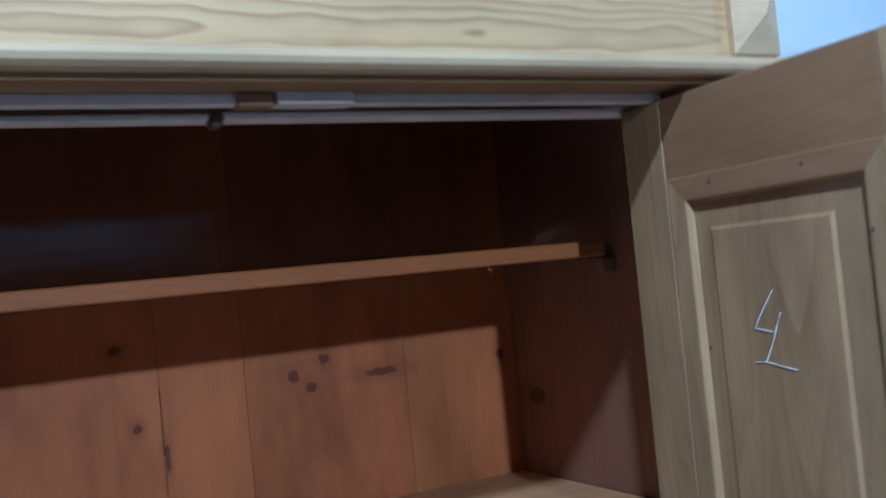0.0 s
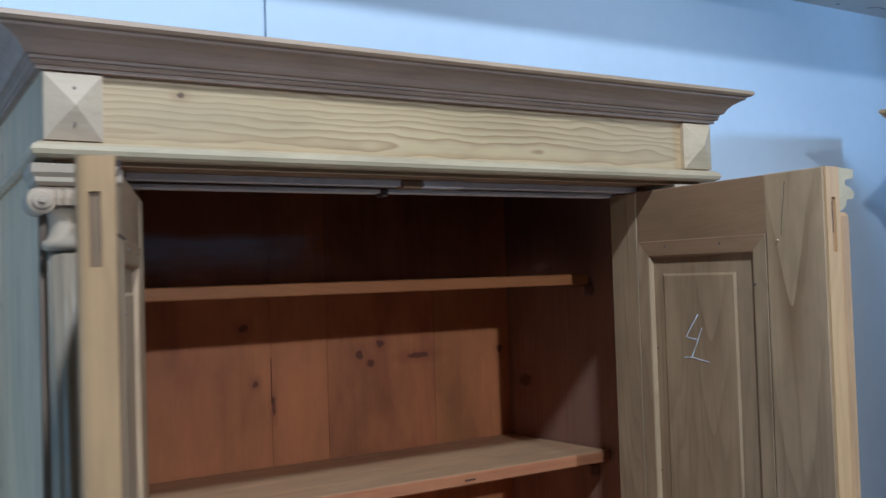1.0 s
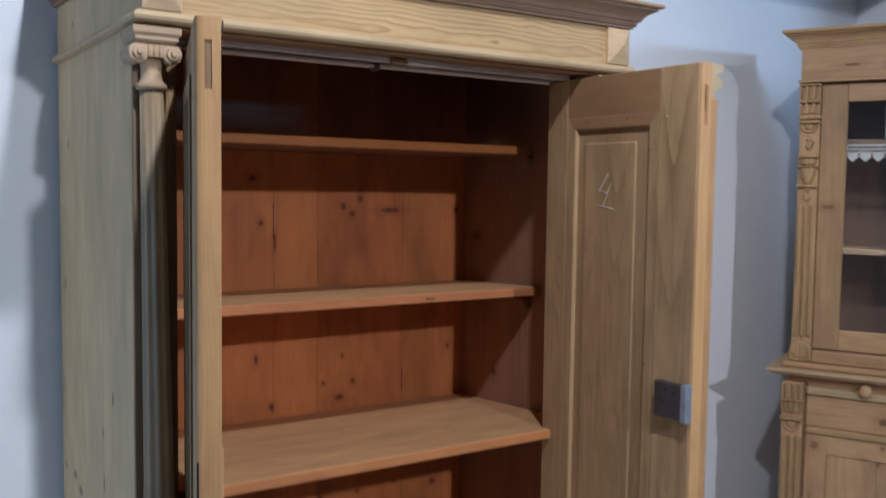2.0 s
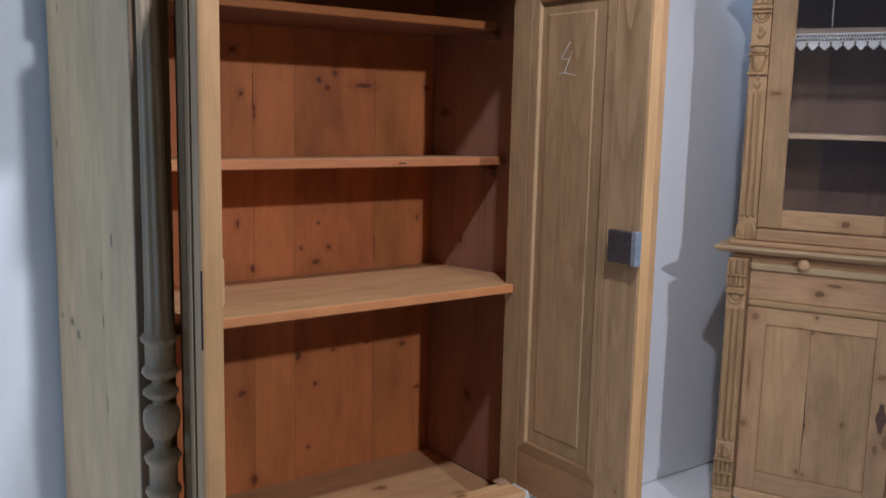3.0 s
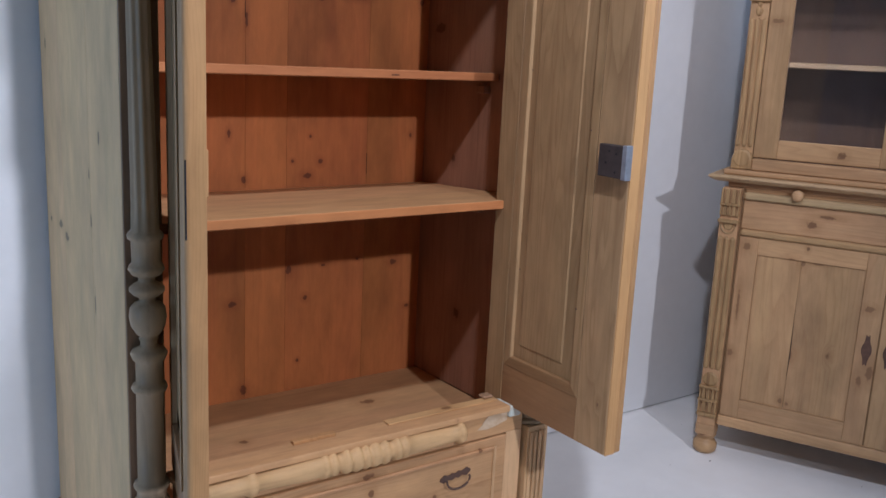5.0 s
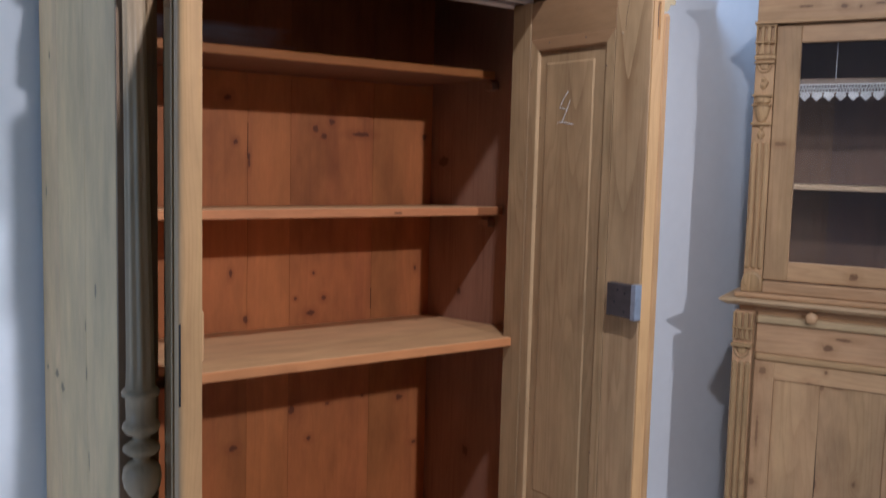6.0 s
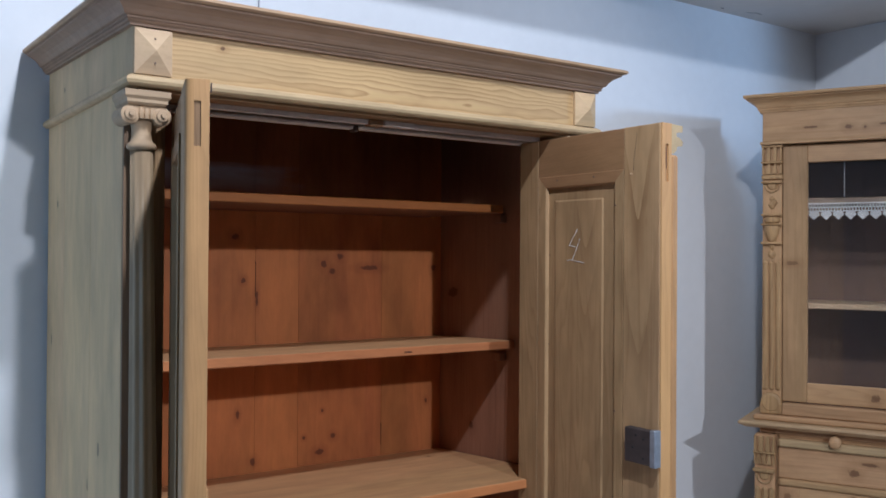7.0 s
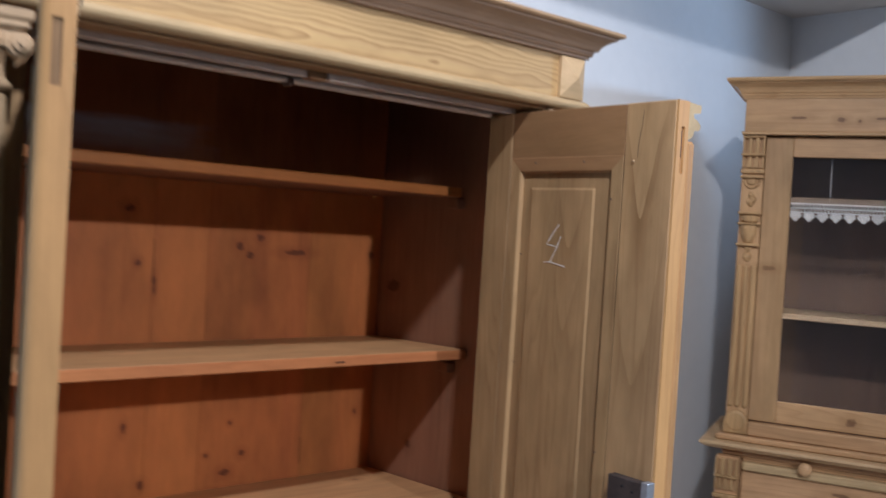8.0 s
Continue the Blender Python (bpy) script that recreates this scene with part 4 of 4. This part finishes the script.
part("chalk_stroke", stroke([(0.192, 1.555), (0.186, 1.543), (0.181, 1.531), (0.175, 1.520), (0.169, 1.509)]), CHALK, chalk)
part("chalk_stroke", stroke([(0.153, 1.5075), (0.168, 1.509), (0.185, 1.506), (0.205, 1.503)]), CHALK, chalk)

# left door: keyhole block and strike plate on the edge, top pin
part("keyhole_block", box(0.380, 0.430, 0.029, 0.036, 1.118, 1.192, 0.003), EDGE_Z, left_door, "small worn wooden block")
part("strike_plate", box(0.4322, 0.4335, 0.0005, 0.0035, 1.055, 1.176, 0.0004), RIVET, left_door, "dark iron strike plate")
part("pin_block", box(0.380, 0.402, 0.029, 0.035, 1.735, 1.752, 0.003), CARVED, left_door)
part("top_pin", tube([(0.424, 0.029, 1.741), (0.424, 0.0345, 1.741), (0.424, 0.0355, 1.743), (0.424, 0.0355, 1.754)], 0.0012, 6), IRON, left_door, "small bent pin")
rod = part("slide_bolt", box(0.407, 0.415, 0.0285, 0.0300, 1.690, 1.737, 0.0004), IRON, left_door, "thin iron sliding bolt")
part("bolt_handle", tube([(0.411, 0.030, 1.694), (0.400, 0.033, 1.692), (0.376, 0.035, 1.690)], 0.0013, 6), IRON, rod)

# cable down the wall behind the wardrobe
cable = mesh_of(tube([(0.505, 0.667, 1.70), (0.505, 0.667, 2.435)], 0.0022), "cable")
cable.materials.append(plain("grey_cable", (0.25, 0.27, 0.3), 0.5))
tagged(new("cable", cable), "thin grey cable running up the wall", "cable")

# fine cracks and flakes in the soffit plaster
bm = tube([(2.35, 0.43, 2.4345), (2.375, 0.39, 2.4345), (2.395, 0.34, 2.4345), (2.425, 0.29, 2.4345), (2.43, 0.25, 2.4345)], 0.0012, 5)
tube([(2.43, 0.62, 2.4345), (2.46, 0.60, 2.4345), (2.50, 0.605, 2.4345)], 0.001, 5, bm)
for x, y in ((1.77, 0.585), (1.805, 0.575), (1.70, 0.60), (2.30, 0.635)):
    tube([(x, y, 2.4345), (x + 0.012, y - 0.004, 2.4345)], 0.002, 5, bm)
cracks = mesh_of(bm, "plaster_cracks")
cracks.materials.append(plain("crack_shadow", (0.16, 0.145, 0.13), 0.9))
tagged(new("plaster_cracks", cracks), "fine dark cracks in the pale soffit plaster", "crack", kind="stuff")

# a few chips and specks on the floor
rng = random.Random(5)
bm = bmesh.new()
for k in range(20):
    x, y = rng.uniform(1.1, 2.6), rng.uniform(-0.9, 0.6)
    r = rng.uniform(0.001, 0.003)
    box(x, x + r * rng.uniform(1, 3), y, y + r, 0.0002, 0.0002 + r * 0.5, 0, bm)
specks = mesh_of(bm, "floor_specks")
specks.materials.append(plain("dark_specks", (0.16, 0.13, 0.11), 0.9))
tagged(new("floor_specks", specks), "small dark specks of dirt and wood chips on the floor", "dirt", kind="stuff")

# ---- the dresser ----
DW = 1.172
dress = thing("kitchen_dresser", "waxed pine kitchen dresser with a glazed top, drawers and panelled doors", "dresser", pose(2.02, 0.34, 0, 0, 0, -65))
x0, x1 = 0.05, DW - 0.05
dep = 0.43
# lower cabinet
body = part("lower_cabinet", box(x0 + 0.010, x1 - 0.010, 0.052, dep, 0.125, 0.955, 0.002), DRESS_Z, dress, "closed pine base cabinet")
part("base_rail", box(x0 + 0.066, x1 - 0.066, 0.024, 0.0515, 0.114, 0.1515, 0.004), DRESS_X, dress, "plain bottom rail")
top = part("worktop", box(0.031, DW - 0.031, 0.031, dep, 0.9722, 0.994, 0), TOP_X, dress, "thick worktop with a bevelled edge")
lip = [(-0.0312, 0.994), (-0.003, 0.994), (0.0, 0.991), (0.0, 0.986), (-0.006, 0.982), (-0.016, 0.976), (-0.024, 0.9725), (-0.0312, 0.9722)]
part("worktop_edge", sweep(lip, [(0, dep, -1, 0), (0, 0, -1, -1), (DW, 0, 1, -1), (DW, dep, 1, 0)]), TOP_X, top)
part("worktop_bearer", box(0.060, DW - 0.060, 0.0455, dep - 0.005, 0.9552, 0.9715, 0.002), DRESS_X, dress)


def drawer_front(a, b):
    d = part("drawer", box(a, b, 0.034, 0.0515, 0.8185, 0.9175, 0.002), DRESS_X, dress, "drawer front with a knot and turned knob")
    part("drawer_strip", box(a, b, 0.022, 0.0515, 0.918, 0.9425, 0.005), TOP_X, d, "pale bevelled strip")
    part("drawer_top", box(a, b, 0.045, 0.0515, 0.943, 0.9548, 0.001), DRESS_X, d)
    part("drawer_strip", box(a, b, 0.021, 0.0515, 0.7955, 0.818, 0.006), DRESS_X, d)
    part("knob", lathe([(0.010, 0.046), (0.011, 0.030), (0.016, 0.022), (0.0185, 0.014), (0.018, 0.006), (0.013, 0.001)], (a + 0.169, 0.951), 20, "y"), DRESS_X, d, "turned pine knob", smooth=True)


def panel_door(a, b, z0, z1, hinge_left):
    """A framed door with two boards for a panel; the stile at the lock side is a little wider."""
    d = part("cabinet_door", box(a, a + 0.062, 0.030, 0.051, z0, z1, 0.0015), DRESS_Z, dress, "panelled pine door with an iron keyhole plate")
    part("stile", box(b - 0.064, b, 0.030, 0.051, z0, z1, 0.0015), DRESS_Z, d)
    part("rail", box(a + 0.0622, b - 0.0642, 0.0305, 0.051, z1 - 0.057, z1, 0.001), DRESS_X, d)
    part("rail", box(a + 0.0622, b - 0.0642, 0.0305, 0.051, z0, z0 + 0.067, 0.001), DRESS_X, d)
    pa, pb = a + 0.0622, b - 0.0642
    cuts = (pa, pa + 0.42 * (pb - pa), pb)
    for c0, c1 in zip(cuts, cuts[1:]):
        part("panel_board", box(c0 + 0.0003, c1 - 0.0003, 0.0365, 0.049, z0 + 0.0672, z1 - 0.0572, 0.001), DRESS_Z, d)
    part("seam_crack", outline([(cuts[1] - 0.0004, z0 + 0.16), (cuts[1] + 0.0024, z0 + 0.25), (cuts[1] + 0.0022, z0 + 0.30), (cuts[1] + 0.0004, z0 + 0.42)], 0.0006, lambda u, v, t: (u, 0.0364 - t, v)), RIVET, d, "dark open seam between boards")
    ex = b - 0.030 if hinge_left else a + 0.030
    ez = (z0 + z1) / 2 + 0.004
    pts = []
    for i in range(36):
        t = 2 * math.pi * i / 36
        wob = 1 + 0.22 * math.cos(4 * t)
        pts.append((ex + 0.013 * math.cos(t) * wob, ez + 0.052 * math.sin(t) * (1 + 0.12 * math.cos(6 * t))))
    part("keyhole_plate", outline(pts, 0.002, lambda u, v, t: (u, 0.0298 - t, v)), RUST, d, "rusty iron keyhole plate")


mid = DW / 2
drawer_front(x0 + 0.070, mid - 0.003)
drawer_front(mid + 0.003, x1 - 0.070)
panel_door(x0 + 0.071, mid - 0.002, 0.153, 0.7935, True)
panel_door(mid + 0.002, x1 - 0.071, 0.153, 0.7935, False)


def carved_post(px, w, z0, z1, y, high):
    """A pilaster with slots, drops, a swag, an urn and long reeds."""
    p = part("pilaster", box(px, px + w, y, y + 0.035, z0, z1, 0.002), DRESS_Z, dress, "carved pilaster with reeds and a vase" if high else "carved reeded pilaster")
    bm = bmesh.new()
    cx = px + w / 2

    def bars(za, zb, n, out, top_w, low_w):
        """Upright bars with open slots between them; the bars may widen downwards."""
        pitch = w / n
        for k in range(n + 1):
            c = px + pitch * k
            lo, hi = max(px, c - low_w / 2), min(px + w, c + low_w / 2)
            lo2, hi2 = max(px, c - top_w / 2), min(px + w, c + top_w / 2)
            outline([(lo, za), (hi, za), (hi2, zb), (lo2, zb)], out + 0.002, lambda u, v, t: (u, y + 0.002 - t, v), bm)

    def reed(za, zb, n, r):
        for k in range(n):
            c = px + w * (k + 0.5) / n
            lathe([(r * 0.35, za), (r * 0.8, za + r * 0.5), (r, za + r), (r, zb - r), (r * 0.8, zb - r * 0.5), (r * 0.35, zb)], (c, y + 0.001), 12, "z", bm)

    def ledge(z, h, out):
        box(px - 0.003, px + w + 0.003, y - out, y + 0.01, z, z + h, 0.002, bm)

    def swag(z, drop, width):
        tube([(cx - width * math.cos(math.pi * k / 12), y - 0.002, z - drop * math.sin(math.pi * k / 12)) for k in range(13)], 0.0032, 6, bm)
        lathe([(width * 0.55, y - 0.004), (width * 0.75, y + 0.001)], (cx, z - 0.002), 18, "y", bm)

    def urn(profile, top):
        lathe([(r, top + h) for r, h in profile], (cx, y + 0.004), 20, "z", bm)

    if high:
        ledge(z1 - 0.008, 0.007, 0.011)
        bars(z1 - 0.052, z1 - 0.008, 3, 0.013, 0.009, 0.009)
        ledge(z1 - 0.060, 0.007, 0.015)
        bars(z1 - 0.094, z1 - 0.060, 3, 0.010, 0.006, 0.014)
        ledge(z1 - 0.111, 0.014, 0.008)
        ledge(z1 - 0.124, 0.006, 0.014)
        swag(z1 - 0.128, 0.024, 0.022)
        urn([(0.003, -0.050), (0.010, -0.042), (0.013, -0.034), (0.006, -0.024), (0.010, -0.014), (0.004, -0.003)], z1 - 0.160)
        lathe([(0.006, y - 0.008), (0.010, y + 0.002)], (cx + 0.007, z1 - 0.186), 12, "y", bm)
        ledge(z1 - 0.230, 0.007, 0.014)
        urn([(0.019, -0.022), (0.025, -0.016), (0.026, -0.007), (0.021, -0.001)], z1 - 0.232)
        ledge(z1 - 0.260, 0.005, 0.017)
        urn([(0.010, -0.054), (0.014, -0.048), (0.021, -0.030), (0.0245, -0.012), (0.025, -0.001)], z1 - 0.261)
        ledge(z1 - 0.322, 0.008, 0.014)
        urn([(0.003, -0.046), (0.009, -0.042), (0.013, -0.032), (0.012, -0.023), (0.006, -0.016), (0.009, -0.008), (0.012, -0.001)], z1 - 0.323)
        reed(z0 + 0.075, z1 - 0.375, 3, 0.0085)
        lathe([(0.024, y - 0.016), (0.031, y - 0.012), (0.033, y - 0.006), (0.033, y + 0.01)], (cx, z0 + 0.036), 26, "y", bm)
        box(px - 0.004, px + w + 0.004, y - 0.014, y + 0.01, z0, z0 + 0.036, 0.003, bm)
    else:
        bars(z1 - 0.052, z1 - 0.004, 3, 0.012, 0.012, 0.012)
        ledge(z1 - 0.060, 0.008, 0.010)
        bars(z1 - 0.092, z1 - 0.061, 4, 0.009, 0.006, 0.0125)
        ledge(z1 - 0.118, 0.012, 0.014)
        swag(z1 - 0.126, 0.028, 0.023)
        reed(z0 + 0.205, z1 - 0.165, 3, 0.0092)
        lathe([(0.020, y - 0.006), (0.026, y - 0.002), (0.026, y + 0.002)], (cx, z0 + 0.168), 22, "y", bm)
        ledge(z0 + 0.134, 0.010, 0.013)
        bars(z0 + 0.096, z0 + 0.133, 4, 0.009, 0.006, 0.0125)
        ledge(z0 + 0.086, 0.010, 0.013)
        bars(z0 + 0.048, z0 + 0.085, 3, 0.010, 0.012, 0.012)
        ledge(z0 + 0.03, 0.014, 0.008)
    part("carving", bm, REED_Z, p)


for px in (x0, x1 - 0.062):
    carved_post(px, 0.062, 0.110, 0.953, 0.015, False)
    ft = part("foot", lathe([(0.028, 0.0), (0.038, 0.008), (0.042, 0.022), (0.041, 0.034), (0.034, 0.045), (0.027, 0.050), (0.027, 0.055), (0.032, 0.059), (0.036, 0.068), (0.036, 0.072)], (px + 0.031, 0.045), 24), DRESS_X, dress, "turned bun foot", smooth=True)
    part("foot_block", box(px - 0.002, px + 0.064, 0.012, 0.08, 0.070, 0.111, 0.003), DRESS_X, ft)
    part("foot", lathe([(0.026, 0.0), (0.036, 0.010), (0.038, 0.028), (0.030, 0.044), (0.030, 0.124)], (px + 0.031, dep - 0.05), 20), DRESS_X, dress, "turned bun foot", smooth=True)

# upper cabinet
uy, ub = 0.075, dep - 0.01
ux0, ux1 = 0.06, DW - 0.06
for a, b in ((ux0, ux0 + 0.02), (ux1 - 0.02, ux1)):
    part("upper_side", box(a, b, uy + 0.036, ub, 0.995, 1.99, 0.001), DRESS_Z, dress)
part("upper_back", box(ux0 + 0.0205, ux1 - 0.0205, ub - 0.014, ub, 0.995, 1.985, 0), DRESS_IN, dress, "pine back boards, coloured dark for the dim inside")
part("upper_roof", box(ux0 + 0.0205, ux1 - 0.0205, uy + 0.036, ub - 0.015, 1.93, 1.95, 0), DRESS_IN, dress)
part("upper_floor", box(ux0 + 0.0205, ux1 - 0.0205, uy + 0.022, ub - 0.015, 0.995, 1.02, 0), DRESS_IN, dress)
for z in (1.372, 1.711):
    part("shelf", box(ux0 + 0.021, ux1 - 0.021, uy + 0.05, ub - 0.016, z - 0.018, z, 0.002), SHELF_GREY if z < 1.5 else SHELF_DIM, dress, "shelf with a pale front edge" if z < 1.5 else "brown shelf with lace along its edge, coloured darker as if shaded")
part("plinth_rail", box(ux0 - 0.02, ux1 + 0.02, uy - 0.035, ub, 0.9945, 1.012, 0.004), DRESS_X, dress)
part("plinth_rail", box(ux0 + 0.064, ux1 - 0.064, uy - 0.018, uy + 0.02, 1.0125, 1.052, 0.004), DRESS_X, dress)
part("upper_frieze", box(ux0, ux1, uy - 0.006, uy + 0.035, 1.8935, 1.99, 0.002), DRESS_X, dress, "frieze board with knots")
part("frieze_ledge", box(ux0 - 0.006, ux1 + 0.006, uy - 0.018, uy + 0.035, 1.884, 1.893, 0.002), DRESS_X, dress)
cap = [(0.0, 1.988), (0.008, 1.989), (0.010, 1.995), (0.013, 1.997), (0.014, 2.001), (0.012, 2.004), (0.016, 2.005), (0.018, 2.011), (0.024, 2.019), (0.034, 2.026), (0.043, 2.0295), (0.043, 2.033), (0.051, 2.034), (0.053, 2.039), (0.051, 2.044), (0.0, 2.046)]
part("dresser_cornice", sweep(cap, [(ux0, ub, -1, 0), (ux0, uy, -1, -1), (ux1, uy, 1, -1), (ux1, ub, 1, 0)]), DRESS_X, dress, "projecting moulded cornice")
part("cornice_board", box(ux0, ux1, uy, ub, 1.991, 2.0, 0), DRESS_X, dress)
for px in (ux0, ux1 - 0.06):
    carved_post(px, 0.060, 1.013, 1.883, uy, True)


def glass_door(a, b):
    z0, z1 = 1.056, 1.880
    d = part("glazed_door", box(a, a + 0.075, uy + 0.004, uy + 0.026, z0, z1, 0.002), DRESS_Z, dress, "glazed pine door, closed")
    part("stile", box(b - 0.075, b, uy + 0.004, uy + 0.026, z0, z1, 0.002), DRESS_Z, d)
    part("rail", box(a + 0.0752, b - 0.0752, uy + 0.0045, uy + 0.026, z1 - 0.057, z1, 0.002), DRESS_X, d)
    part("rail", box(a + 0.0752, b - 0.0752, uy + 0.0045, uy + 0.026, z0, z0 + 0.062, 0.002), DRESS_X, d)
    g = part("pane", box(a + 0.07, b - 0.07, uy + 0.014, uy + 0.0165, z0 + 0.055, z1 - 0.05, 0), GLASS, d, "clear glass pane")
    g.visible_shadow = False


glass_door(ux0 + 0.062, mid - 0.002)
glass_door(mid + 0.002, ux1 - 0.062)


# lace edging lying on the upper shelf
def lace():
    bm = bmesh.new()
    y, zt, step = uy + 0.047, 1.695, 0.036
    n = int((ux1 - ux0 - 0.05) / step)
    place = lambda u, v, t: (u, y + 0.002 * math.sin(u * 50) + 0.001 * math.sin(u * 173) - t, v)
    for k in range(n):
        a = ux0 + 0.025 + k * step
        for z0, z1 in ((zt - 0.0045, zt), (zt - 0.0165, zt - 0.0130), (zt - 0.029, zt - 0.025)):
            outline([(a, z0), (a, z1), (a + step, z1), (a + step, z0)], 0.0008, place, bm)
        for q in range(4):
            b = a + step * q / 4
            for off, z0, z1 in ((0.0, zt - 0.0130, zt - 0.0045), (0.0045, zt - 0.025, zt - 0.0165)):
                outline([(b + off, z0), (b + off, z1), (b + off + 0.0034, z1), (b + off + 0.0034, z0)], 0.0008, place, bm)
        c = a + step / 2
        half_tooth = ((0.0125, 0.029), (0.0168, 0.036), (0.0150, 0.041), (0.0095, 0.045), (0.0055, 0.050))
        lobe = [(c - o, zt - d) for o, d in half_tooth] + [(c, zt - 0.055)] + [(c + o, zt - d) for o, d in half_tooth[::-1]]
        outline(lobe, 0.0008, place, bm)
    return bm


lc = mesh_of(lace(), "lace_edging")
lc.materials.append(LACE)
ob = new("lace_edging", lc)
ob.matrix_world = pose(2.02, 0.34, 0, 0, 0, -65)
tagged(ob, "white scalloped lace edging hanging from the dresser shelf", "lace trim")

part("string", tube([(0.30, uy + 0.05, 1.712), (0.30, uy + 0.05, 1.93)], 0.0012, 6), LACE, dress, "thin white string hanging inside")
